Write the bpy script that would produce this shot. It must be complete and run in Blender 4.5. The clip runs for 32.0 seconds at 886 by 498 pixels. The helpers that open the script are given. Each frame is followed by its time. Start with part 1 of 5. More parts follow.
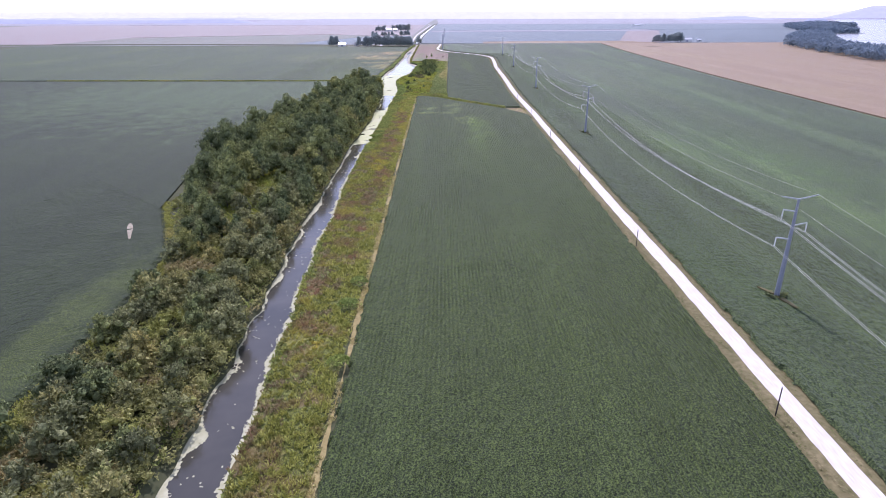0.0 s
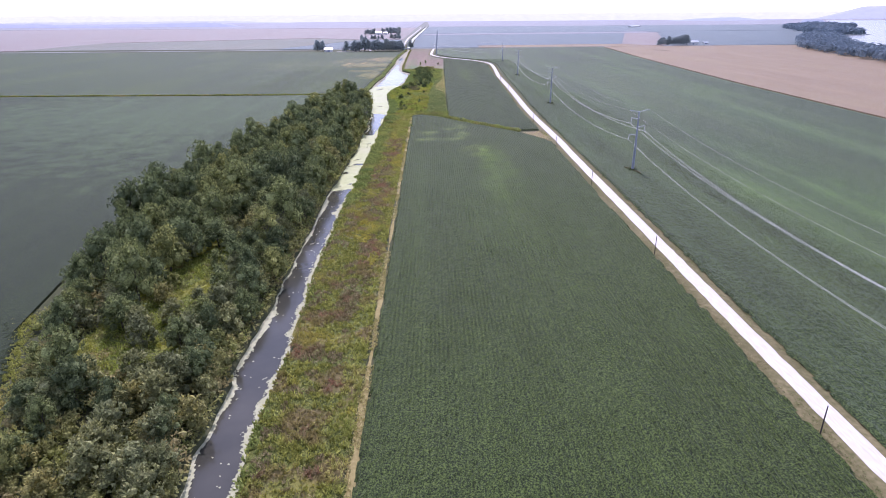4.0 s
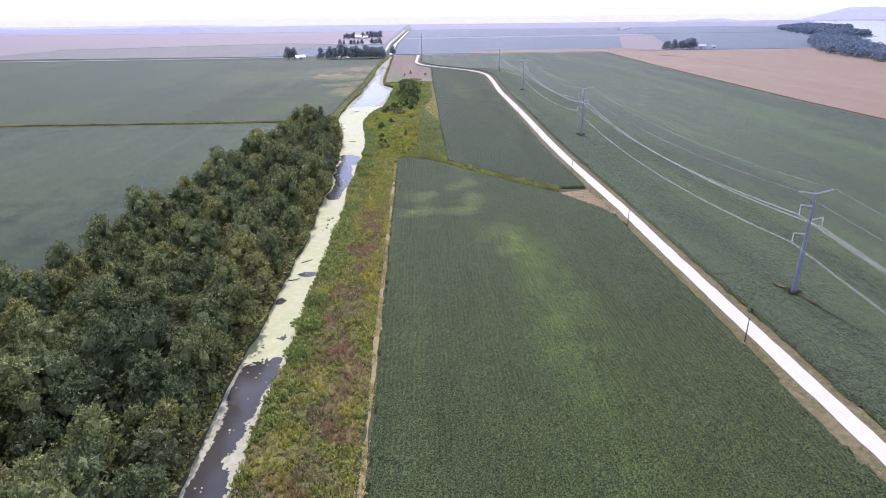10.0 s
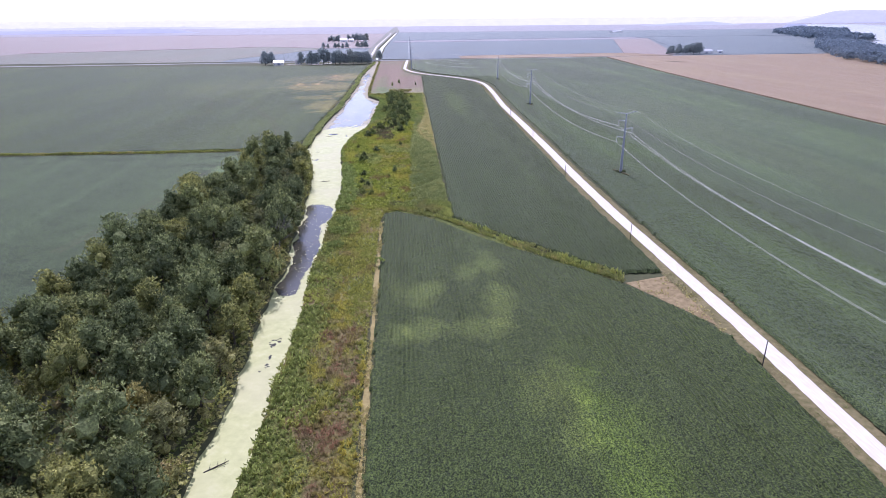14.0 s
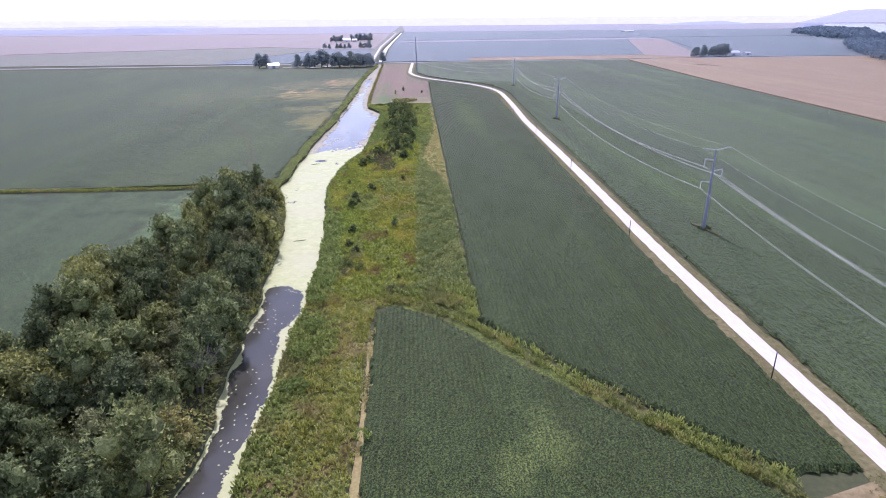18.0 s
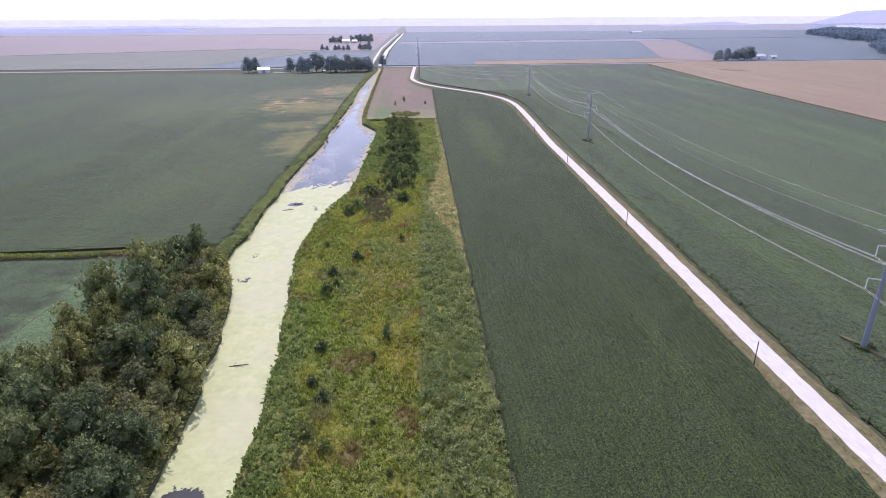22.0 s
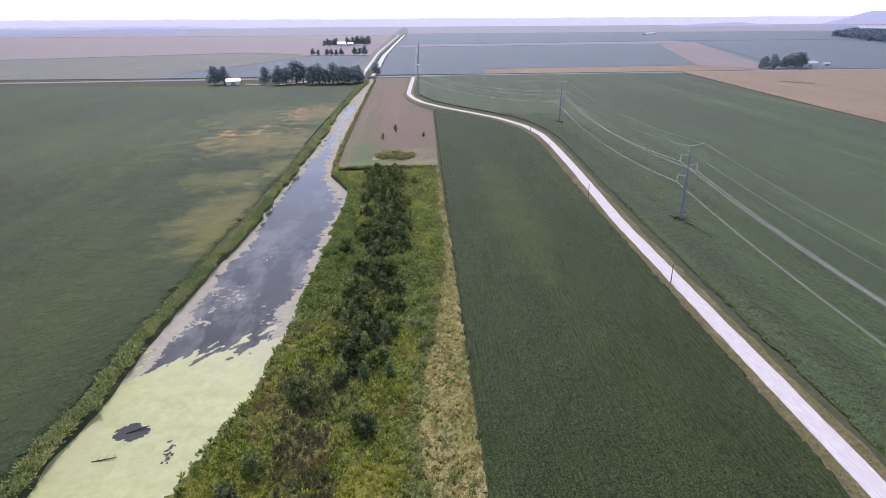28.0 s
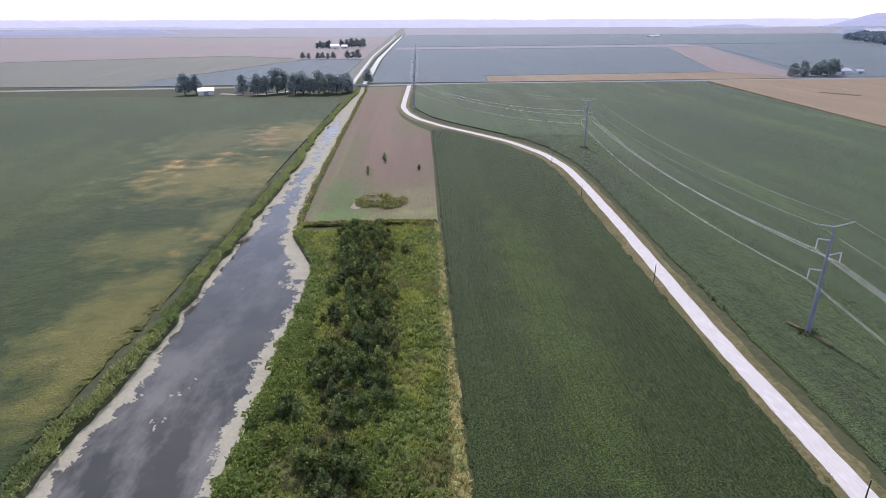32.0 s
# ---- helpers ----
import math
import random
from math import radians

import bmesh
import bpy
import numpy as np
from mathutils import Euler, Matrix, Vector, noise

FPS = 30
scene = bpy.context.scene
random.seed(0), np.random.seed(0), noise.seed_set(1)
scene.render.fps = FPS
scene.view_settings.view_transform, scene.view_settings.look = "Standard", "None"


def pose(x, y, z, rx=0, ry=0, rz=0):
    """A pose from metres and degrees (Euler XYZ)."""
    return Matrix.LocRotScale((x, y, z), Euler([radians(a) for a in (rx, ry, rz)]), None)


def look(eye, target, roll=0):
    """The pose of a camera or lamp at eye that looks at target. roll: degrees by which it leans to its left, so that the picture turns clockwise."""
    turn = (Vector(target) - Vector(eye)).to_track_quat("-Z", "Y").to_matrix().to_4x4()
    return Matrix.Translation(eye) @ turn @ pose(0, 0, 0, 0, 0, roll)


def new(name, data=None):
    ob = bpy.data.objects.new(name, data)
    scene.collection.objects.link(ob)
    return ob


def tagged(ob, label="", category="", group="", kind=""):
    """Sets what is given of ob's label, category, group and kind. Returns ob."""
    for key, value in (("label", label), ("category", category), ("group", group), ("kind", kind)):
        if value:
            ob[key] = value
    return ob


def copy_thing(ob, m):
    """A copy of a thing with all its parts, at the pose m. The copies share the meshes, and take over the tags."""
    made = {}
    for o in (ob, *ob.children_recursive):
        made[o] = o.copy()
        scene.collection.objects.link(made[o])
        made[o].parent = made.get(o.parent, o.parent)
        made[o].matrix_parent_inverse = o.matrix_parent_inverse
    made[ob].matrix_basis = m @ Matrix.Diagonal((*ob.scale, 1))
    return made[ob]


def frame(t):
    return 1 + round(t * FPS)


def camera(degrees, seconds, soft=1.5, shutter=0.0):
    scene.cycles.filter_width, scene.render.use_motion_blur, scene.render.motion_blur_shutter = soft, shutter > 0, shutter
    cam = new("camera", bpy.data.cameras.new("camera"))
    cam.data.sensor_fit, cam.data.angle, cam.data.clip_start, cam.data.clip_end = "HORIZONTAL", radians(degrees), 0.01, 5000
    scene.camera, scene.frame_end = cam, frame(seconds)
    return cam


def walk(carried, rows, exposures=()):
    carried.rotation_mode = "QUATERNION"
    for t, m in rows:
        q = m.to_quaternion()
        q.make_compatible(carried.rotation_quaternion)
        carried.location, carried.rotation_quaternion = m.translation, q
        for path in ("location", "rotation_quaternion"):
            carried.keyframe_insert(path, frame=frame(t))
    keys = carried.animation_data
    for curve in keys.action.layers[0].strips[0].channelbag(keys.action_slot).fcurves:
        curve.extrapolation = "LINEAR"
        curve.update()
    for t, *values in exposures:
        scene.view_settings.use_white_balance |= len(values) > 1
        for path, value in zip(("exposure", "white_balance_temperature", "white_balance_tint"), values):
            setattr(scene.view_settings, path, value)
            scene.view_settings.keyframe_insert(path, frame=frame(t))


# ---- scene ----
cam = camera(73.74, 32.0, soft=0.42)
# seconds, place in metres, then yaw, pitch and roll in degrees
FLIGHT = [
(0, 0.00, 0.00, 53.78, 0.06, -21.90, -0.11),
(0.5, -0.66, 7.71, 53.80, -0.06, -21.87, -0.23),
(1, -1.23, 15.64, 53.84, -0.90, -21.84, -0.25),
(1.5, -1.78, 23.98, 53.88, -1.14, -21.83, -0.29),
(2, -2.42, 32.70, 53.94, -1.09, -21.81, -0.33),
(2.5, -3.15, 41.56, 54.00, -1.01, -21.79, -0.31),
(3, -3.90, 50.53, 54.06, -0.94, -21.76, -0.30),
(3.5, -4.67, 59.58, 54.11, -0.84, -21.73, -0.30),
(5.5, -7.86, 95.65, 54.07, -0.67, -21.67, -0.56),
(6, -8.40, 103.77, 54.00, -1.20, -21.64, -0.60),
(6.5, -8.84, 111.87, 53.95, -2.48, -21.65, -0.62),
(7, -9.18, 120.17, 53.91, -2.77, -21.64, -0.61),
(7.5, -9.41, 128.70, 53.91, -2.86, -21.64, -0.61),
(8, -9.54, 137.59, 53.94, -2.80, -21.61, -0.61),
(8.5, -9.47, 146.40, 54.00, -2.71, -21.59, -0.57),
(9, -9.31, 155.26, 54.05, -2.62, -21.57, -0.57),
(9.5, -9.22, 164.19, 54.07, -2.51, -21.55, -0.61),
(10, -9.24, 173.06, 54.06, -2.33, -21.50, -0.63),
(10.5, -9.38, 181.87, 54.05, -2.17, -21.49, -0.66),
(11, -9.61, 190.60, 54.08, -2.02, -21.43, -0.63),
(11.5, -9.90, 199.12, 54.13, -2.41, -21.38, -0.59),
(12, -10.16, 207.58, 54.18, -3.33, -21.39, -0.51),
(12.5, -10.36, 216.24, 54.23, -3.64, -21.39, -0.47),
(13, -10.46, 225.03, 54.27, -3.65, -21.39, -0.45),
(13.5, -10.53, 233.76, 54.31, -3.60, -21.36, -0.45),
(14, -10.59, 242.46, 54.33, -3.55, -21.33, -0.47),
(14.5, -10.67, 251.01, 54.32, -3.50, -21.36, -0.53),
(16.5, -10.53, 283.12, 54.42, -3.31, -21.36, -0.51),
(17, -10.33, 290.50, 54.42, -3.18, -21.35, -0.49),
(17.5, -10.10, 297.82, 54.42, -3.12, -21.36, -0.45),
(18, -9.91, 305.27, 54.42, -3.05, -21.39, -0.45),
(18.5, -9.72, 312.87, 54.45, -2.95, -21.37, -0.42),
(19, -9.56, 320.47, 54.49, -2.91, -21.37, -0.42),
(19.5, -9.42, 328.10, 54.53, -2.90, -21.41, -0.44),
(20, -9.36, 335.97, 54.57, -2.87, -21.43, -0.38),
(20.5, -9.41, 343.68, 54.60, -2.86, -21.42, -0.37),
(21, -9.51, 351.10, 54.64, -2.84, -21.40, -0.31),
(21.5, -9.57, 358.48, 54.72, -2.85, -21.42, -0.35),
(22, -9.44, 366.01, 54.87, -2.89, -21.38, -0.33),
(22.5, -9.20, 373.73, 55.06, -2.92, -21.38, -0.31),
(23, -8.84, 381.55, 55.23, -2.93, -21.36, -0.33),
(23.5, -8.41, 389.69, 55.36, -2.88, -21.37, -0.34),
(24, -7.96, 398.57, 55.46, -2.88, -21.35, -0.31),
(24.5, -7.56, 407.79, 55.55, -2.88, -21.35, -0.27),
(25, -7.28, 417.09, 55.65, -2.89, -21.36, -0.23),
(25.5, -7.07, 426.55, 55.76, -2.78, -21.36, -0.23),
(27.5, -4.73, 468.27, 56.04, -2.58, -21.36, -0.40),
(28, -4.63, 477.37, 56.11, -2.65, -21.36, -0.34),
(28.5, -4.66, 486.18, 56.19, -2.63, -21.32, -0.32),
(29, -4.77, 494.72, 56.35, -2.65, -21.31, -0.33),
(29.5, -4.79, 502.97, 56.51, -2.70, -21.30, -0.29),
(30, -4.60, 510.89, 56.66, -2.76, -21.30, -0.29),
(30.5, -4.22, 518.61, 56.79, -2.82, -21.29, -0.24),
(31, -3.70, 526.25, 56.91, -2.83, -21.31, -0.29),
(31.5, -3.13, 534.11, 57.06, -2.81, -21.28, -0.22),
(32, -2.55, 542.08, 57.22, -2.89, -21.28, -0.17),
]


def flight_pose(x, y, z, yaw, pitch, roll):
    ahead = Vector((-math.sin(radians(yaw)) * math.cos(radians(pitch)), math.cos(radians(yaw)) * math.cos(radians(pitch)), math.sin(radians(pitch))))
    return look(Vector((x, y, z)), Vector((x, y, z)) + ahead * 100, roll)


walk(cam, [(t, flight_pose(*p)) for t, *p in FLIGHT], [(0, 0.43, 5640, 34), (18, 0.43, 5640, 34), (23, 0.2, 5790, 31.5), (28, 0.04, 5870, 27.5), (32, 0.04, 5950, 22.5)])
# ---- sky and sun ----
SUN_AZ, SUN_EL = radians(-8), radians(50)
world = bpy.data.worlds.new("hazy_sky")
scene.world = world
world.use_nodes = True
wn = world.node_tree
sky = wn.nodes.new("ShaderNodeTexSky")
sky.sky_type = "NISHITA"
sky.sun_disc = False
sky.sun_elevation, sky.sun_rotation = SUN_EL, SUN_AZ
sky.air_density, sky.dust_density, sky.ozone_density = 1.0, 0.2, 2.0
pale = wn.nodes.new("ShaderNodeHueSaturation")
pale.inputs["Saturation"].default_value = 0.5
wn.links.new(sky.outputs[0], pale.inputs["Color"])
wn.links.new(pale.outputs[0], wn.nodes["Background"].inputs[0])
wn.nodes["Background"].inputs[1].default_value = 0.15
sun = new("sun", bpy.data.lights.new("sun", "SUN"))
sun.data.energy, sun.data.angle, sun.data.color = 2.7, radians(1.5), (1.0, 0.94, 0.86)
sun_dir = Vector((math.sin(SUN_AZ) * math.cos(SUN_EL), math.cos(SUN_AZ) * math.cos(SUN_EL), math.sin(SUN_EL)))
sun.matrix_world = look(sun_dir * 500, (0, 0, 0))

rng = np.random.default_rng(7)


# ---- materials ----
class Nodes:
    """Short ways to wire one material."""

    def __init__(self, name):
        self.mat = bpy.data.materials.new(name)
        self.mat.use_nodes = True
        self.t = self.mat.node_tree
        self.p = self.t.nodes["Principled BSDF"]
        self.pos = self.t.nodes.new("ShaderNodeNewGeometry")

    def link(self, a, b):
        self.t.links.new(a, b)

    def noise(self, scale, detail=3.0, stretch=(1, 1, 1), rough=0.55):
        m = self.t.nodes.new("ShaderNodeMapping")
        m.inputs["Scale"].default_value = stretch
        self.link(self.pos.outputs["Position"], m.inputs["Vector"])
        n = self.t.nodes.new("ShaderNodeTexNoise")
        n.inputs["Scale"].default_value, n.inputs["Detail"].default_value, n.inputs["Roughness"].default_value = scale, detail, rough
        self.link(m.outputs[0], n.inputs["Vector"])
        return n.outputs["Fac"]

    def ramp(self, fac, *stops):
        r = self.t.nodes.new("ShaderNodeValToRGB")
        e = r.color_ramp.elements
        while len(e) < len(stops):
            e.new(0.5)
        for el, (at, c) in zip(e, stops):
            el.position = at
            el.color = (*c, 1) if len(c) == 3 else c
        self.link(fac, r.inputs[0])
        return r.outputs[0]

    def step(self, fac, lo, hi):
        m = self.t.nodes.new("ShaderNodeMapRange")
        m.inputs["From Min"].default_value, m.inputs["From Max"].default_value = lo, hi
        self.link(fac, m.inputs["Value"])
        return m.outputs[0]

    def mix(self, fac, a, b, how="MIX"):
        m = self.t.nodes.new("ShaderNodeMix")
        m.data_type, m.blend_type = "RGBA", how
        for i, v in ((0, fac), (6, a), (7, b)):
            if isinstance(v, (int, float)):
                m.inputs[i].default_value = v
            elif isinstance(v, tuple):
                m.inputs[i].default_value = (*v, 1)
            else:
                self.link(v, m.inputs[i])
        return m.outputs[2]

    def maths(self, how, a, b=0.0):
        m = self.t.nodes.new("ShaderNodeMath")
        m.operation = how
        for i, v in ((0, a), (1, b)):
            if isinstance(v, (int, float)):
                m.inputs[i].default_value = v
            else:
                self.link(v, m.inputs[i])
        return m.outputs[0]

    def spot(self, x, y, rx, ry, wobble, edge=0.5):
        """1 inside an uneven oval patch on the ground, 0 outside."""
        m = self.t.nodes.new("ShaderNodeMapping")
        m.vector_type = "TEXTURE"
        m.inputs["Location"].default_value, m.inputs["Scale"].default_value = (x, y, 0), (rx, ry, 1000)
        self.link(self.pos.outputs["Position"], m.inputs["Vector"])
        g = self.t.nodes.new("ShaderNodeVectorMath")
        g.operation = "LENGTH"
        self.link(m.outputs[0], g.inputs[0])
        d = self.maths("ADD", g.outputs["Value"], self.maths("MULTIPLY", self.maths("SUBTRACT", wobble, 0.5), 2.6))
        return self.step(d, 1.0 + edge, 1.0 - edge)

    def base(self, c):
        self.link(c, self.p.inputs["Base Color"])

    def bump(self, height, strength=0.4, distance=0.1):
        b = self.t.nodes.new("ShaderNodeBump")
        b.inputs["Strength"].default_value, b.inputs["Distance"].default_value = strength, distance
        self.link(height, b.inputs["Height"])
        self.link(b.outputs[0], self.p.inputs["Normal"])

    def rough(self, r, metal=0.0, spec=0.5):
        self.p.inputs["Roughness"].default_value, self.p.inputs["Metallic"].default_value = r, metal
        self.p.inputs["Specular IOR Level"].default_value = spec
        return self

    def sheen(self, w, r=0.14, tint=(0.88, 0.92, 1.0)):
        self.p.inputs["Sheen Weight"].default_value, self.p.inputs["Sheen Roughness"].default_value = w, r
        self.p.inputs["Sheen Tint"].default_value = (*tint, 1)


def crop_mat(name, dark, mid, light, patch, rows=0.0, sheen=0.5, spots=(), bands=0.22, tint=(0.88, 0.92, 1.0)):
    """A crop canopy: mottle of leaf tops and painted shaded gaps, drill rows along the field, broad patches and named
    pale spots.
    """
    n = Nodes(name)
    fine = n.noise(4.6, 4, (1, 0.85, 1), 0.7)
    broad = n.noise(0.018, 4, (1, 0.35, 1))
    streak = n.noise(0.25, 2, (1, 0.03, 1))
    # the dark end of the ramp paints the shade between leaves
    c = n.ramp(fine, (0.4, dark), (0.5, mid), (0.6, light))

    def shade(c, fac, amount, col):
        """Shift the leaves towards another tone, keeping their grain."""
        return n.mix(n.maths("MULTIPLY", fac, amount), c, tuple(p / q for p, q in zip(col, mid)), "MULTIPLY")

    c = shade(c, n.step(n.noise(0.9, 3, (1, 0.7, 1)), 0.42, 0.62), 0.12, tuple(0.5 * v for v in mid))
    c = shade(c, n.step(n.noise(0.3, 3, (1, 0.6, 1)), 0.5, 0.72), 0.12, tuple(0.55 * v for v in mid))
    c = shade(c, n.step(broad, 0.45, 0.72), 0.55, patch)
    c = shade(c, n.step(streak, 0.5, 0.75), 0.3, tuple(1.4 * v for v in mid))
    c = shade(c, n.step(n.noise(0.07, 3, (1, 0.04, 1)), 0.46, 0.62), bands, tuple(1.5 * v for v in mid))
    wob = n.noise(0.12, 3)
    for x, y, rx, ry, amount, col in spots:
        c = shade(c, n.spot(x, y, rx, ry, wob), amount, col)
    if rows:
        w = n.t.nodes.new("ShaderNodeTexWave")
        w.inputs["Scale"].default_value, w.inputs["Distortion"].default_value = 0.314 / rows, 0.6
        n.link(n.pos.outputs["Position"], w.inputs["Vector"])
        c = n.mix(n.maths("MULTIPLY", w.outputs["Fac"], 0.16), c, dark)
    n.base(c)
    n.rough(0.75, 0, 0.25)
    # with the default tint, sheen at low angles stands in for haze
    n.sheen(sheen, tint=tint)
    n.bump(fine, 0.8, 0.3)
    return n.mat


def leaf_mat(name, dark, mid, light, patch=None, patch2=None, through_light=0.3, cut=0.53, spots=(), tones=1.0):
    """Leaves: every clump its own tone, with broad patches of other weeds."""
    n = Nodes(name)
    info = n.t.nodes.new("ShaderNodeObjectInfo")
    c = n.ramp(n.pos.outputs["Random Per Island"], (0.0, dark), (0.55, mid), (1.0, light))
    if patch:
        c = n.mix(n.maths("MULTIPLY", n.step(n.noise(0.12, 5), cut, cut + 0.07), 0.85), c, patch)
    if patch2:
        c = n.mix(n.maths("MULTIPLY", n.step(n.noise(0.1, 5, (1, 0.7, 1.3)), 0.54, 0.61), 0.75), c, patch2)
    wob = n.noise(0.2, 3)
    for x, y, rx, ry, amount, col in spots:
        c = n.mix(n.maths("MULTIPLY", n.spot(x, y, rx, ry, wob), amount), c, tuple(p / q for p, q in zip(col, mid)), "MULTIPLY")
    grain = n.ramp(n.noise(3.4, 3, rough=0.7), (0.38, (0.62, 0.62, 0.62)), (0.62, (1.35, 1.35, 1.3)))
    c = n.mix(1.0, c, grain, "MULTIPLY")
    tone = n.ramp(info.outputs["Random"], (0.0, (0.62, 0.67, 0.68)), (0.35, (0.88, 0.93, 0.9)), (0.75, (1.08, 1.08, 0.95)), (1.0, (1.36, 1.22, 0.9)))
    c = n.mix(tones, c, tone, "MULTIPLY")
    n.base(c)
    n.rough(0.7, 0, 0.07)
    tr = n.t.nodes.new("ShaderNodeBsdfTranslucent")
    n.link(c, tr.inputs["Color"])
    mx = n.t.nodes.new("ShaderNodeMixShader")
    mx.inputs[0].default_value = through_light
    n.link(n.p.outputs[0], mx.inputs[1])
    n.link(tr.outputs[0], mx.inputs[2])
    n.link(mx.outputs[0], n.t.nodes["Material Output"].inputs[0])
    return n.mat


def bed_mat(name, dark, mid, light, patch, patch2, cut=0.53, spots=()):
    """The closed mass of weeds under the upper leaves, in the same patches, with shade between plants in its dark
    tones.
    """
    n = Nodes(name)
    fine = n.noise(4.2, 5, rough=0.75)
    # dark tones here stand for shade among the plants above
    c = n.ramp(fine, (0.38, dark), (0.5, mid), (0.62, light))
    c = n.mix(n.maths("MULTIPLY", n.step(n.noise(0.12, 5), cut, cut + 0.07), 0.85), c, patch)
    c = n.mix(n.maths("MULTIPLY", n.step(n.noise(0.1, 5, (1, 0.7, 1.3)), 0.54, 0.61), 0.75), c, patch2)
    wob = n.noise(0.2, 3)
    for x, y, rx, ry, amount, col in spots:
        c = n.mix(n.maths("MULTIPLY", n.spot(x, y, rx, ry, wob), amount), c, tuple(p / q for p, q in zip(col, mid)), "MULTIPLY")
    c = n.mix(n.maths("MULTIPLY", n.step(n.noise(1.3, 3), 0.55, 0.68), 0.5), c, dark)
    n.base(c)
    n.rough(0.8, 0, 0.2)
    n.bump(fine, 0.7, 0.3)
    return n.mat


def plain_mat(name, a, b, scale=2.0, rough=0.8, metal=0.0, spec=0.4, bump=0.3, stretch=(1, 1, 1)):
    n = Nodes(name)
    f = n.noise(scale, 4, stretch)
    g = n.noise(scale * 0.13, 3)
    c = n.mix(n.maths("MULTIPLY", n.step(g, 0.35, 0.7), 0.5), n.ramp(f, (0.3, a), (0.7, b)), a)
    n.base(c)
    n.rough(rough, metal, spec)
    if bump:
        n.bump(f, bump, 0.05)
    return n.mat


LEAF_SHEEN = (0.96, 0.98, 0.94)
PALE_SOY, GREEN_SOY = (0.112, 0.155, 0.034), (0.072, 0.115, 0.018)
soy_mat = crop_mat("soybean_canopy", (0.008, 0.014, 0.004), (0.045, 0.069, 0.0145), (0.126, 0.168, 0.041), (0.055, 0.09, 0.016), 0.76, 0.07, (
    (-7.5, 354, 3, 6, 0.8, PALE_SOY), (-8, 339, 3.4, 3.6, 0.75, PALE_SOY), (-13.3, 337, 2.4, 3.2, 0.6, PALE_SOY), (-13, 356, 2, 5, 0.4, PALE_SOY), (2.3, 365, 2.4, 4, 0.5, PALE_SOY), (7.4, 369, 2.8, 6, 0.55, PALE_SOY), (7.5, 350, 2.6, 8, 0.7, PALE_SOY), (2, 339, 5, 3.6, 0.65, PALE_SOY),
    (7.7, 318, 2.6, 5, 0.35, PALE_SOY), (13.2, 321, 3, 6, 0.35, PALE_SOY), (11.3, 310, 3.4, 6, 0.35, PALE_SOY), (17.8, 308, 3.4, 14, 0.5, GREEN_SOY), (18, 288, 6, 36, 0.6, GREEN_SOY), (22, 240, 12, 40, 0.2, GREEN_SOY), (10, 110, 26, 50, 0.12, GREEN_SOY), (24, 655, 6, 60, 0.35, GREEN_SOY)), tint=LEAF_SHEEN)
soy_north_mat = crop_mat("soybean_canopy_north", (0.008, 0.014, 0.003), (0.036, 0.058, 0.012), (0.102, 0.144, 0.034), (0.046, 0.078, 0.013), 0.76, 0.06, ((24, 655, 6, 60, 0.5, GREEN_SOY),), tint=LEAF_SHEEN)
soy_east_mat = crop_mat("soybean_canopy_east", (0.011, 0.02, 0.006), (0.048, 0.071, 0.024), (0.13, 0.165, 0.058), (0.064, 0.112, 0.026), 0, 0.2, (
    (108, 190, 20, 90, 0.3, (0.072, 0.12, 0.03)), (142, 175, 14, 110, 0.3, (0.072, 0.12, 0.03)), (170, 420, 10, 160, 0.3, (0.07, 0.12, 0.04)), (120, 460, 8, 180, 0.25, (0.07, 0.12, 0.04))), 0.85)
soy_west_mat = crop_mat("soybean_canopy_west", (0.01, 0.016, 0.005), (0.024, 0.038, 0.012), (0.058, 0.08, 0.027), (0.035, 0.056, 0.015), 0, 0.045, (
    (-150, 430, 130, 110, 0.8, (0.056, 0.092, 0.032)),
    (-70, 88, 5, 34, 0.5, (0.07, 0.1, 0.018)), (-79, 476, 7, 22, 0.4, (0.08, 0.13, 0.045))))
bean_turning_mat = crop_mat("turning_soybean_canopy", (0.017, 0.031, 0.008), (0.04, 0.065, 0.015), (0.088, 0.124, 0.033), (0.074, 0.108, 0.018), 0, 0.12, (
    (-78, 770, 26, 28, 0.8, (0.19, 0.175, 0.045)), (-63, 650, 11, 24, 0.75, (0.18, 0.175, 0.04)), (-74, 694, 14, 11, 0.6, (0.17, 0.17, 0.04)),
    (-66, 862, 16, 34, 0.65, (0.19, 0.17, 0.055)), (-58, 715, 8, 14, 0.6, (0.2, 0.2, 0.05)), (-100, 840, 22, 40, 0.4, (0.18, 0.18, 0.06)), (-150, 760, 40, 60, 0.25, (0.12, 0.15, 0.04))))
corn_mat = crop_mat("ripe_corn", (0.24, 0.17, 0.1), (0.31, 0.222, 0.132), (0.37, 0.27, 0.165), (0.35, 0.265, 0.14), 0, 0.16)
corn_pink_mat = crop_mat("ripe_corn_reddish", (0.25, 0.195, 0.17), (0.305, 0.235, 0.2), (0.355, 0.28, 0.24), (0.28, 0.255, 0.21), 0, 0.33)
# the next two crops are paled and blued: haze in the base colour
hazed_ripe_mat = crop_mat("hazed_ripe_crop", (0.25, 0.225, 0.24), (0.29, 0.26, 0.28), (0.33, 0.3, 0.315), (0.27, 0.27, 0.28), 0, 0.4)
hazed_green_mat = crop_mat("hazed_green_crop", (0.1, 0.135, 0.14), (0.135, 0.17, 0.175), (0.17, 0.205, 0.205), (0.17, 0.19, 0.17), 0, 0.4)
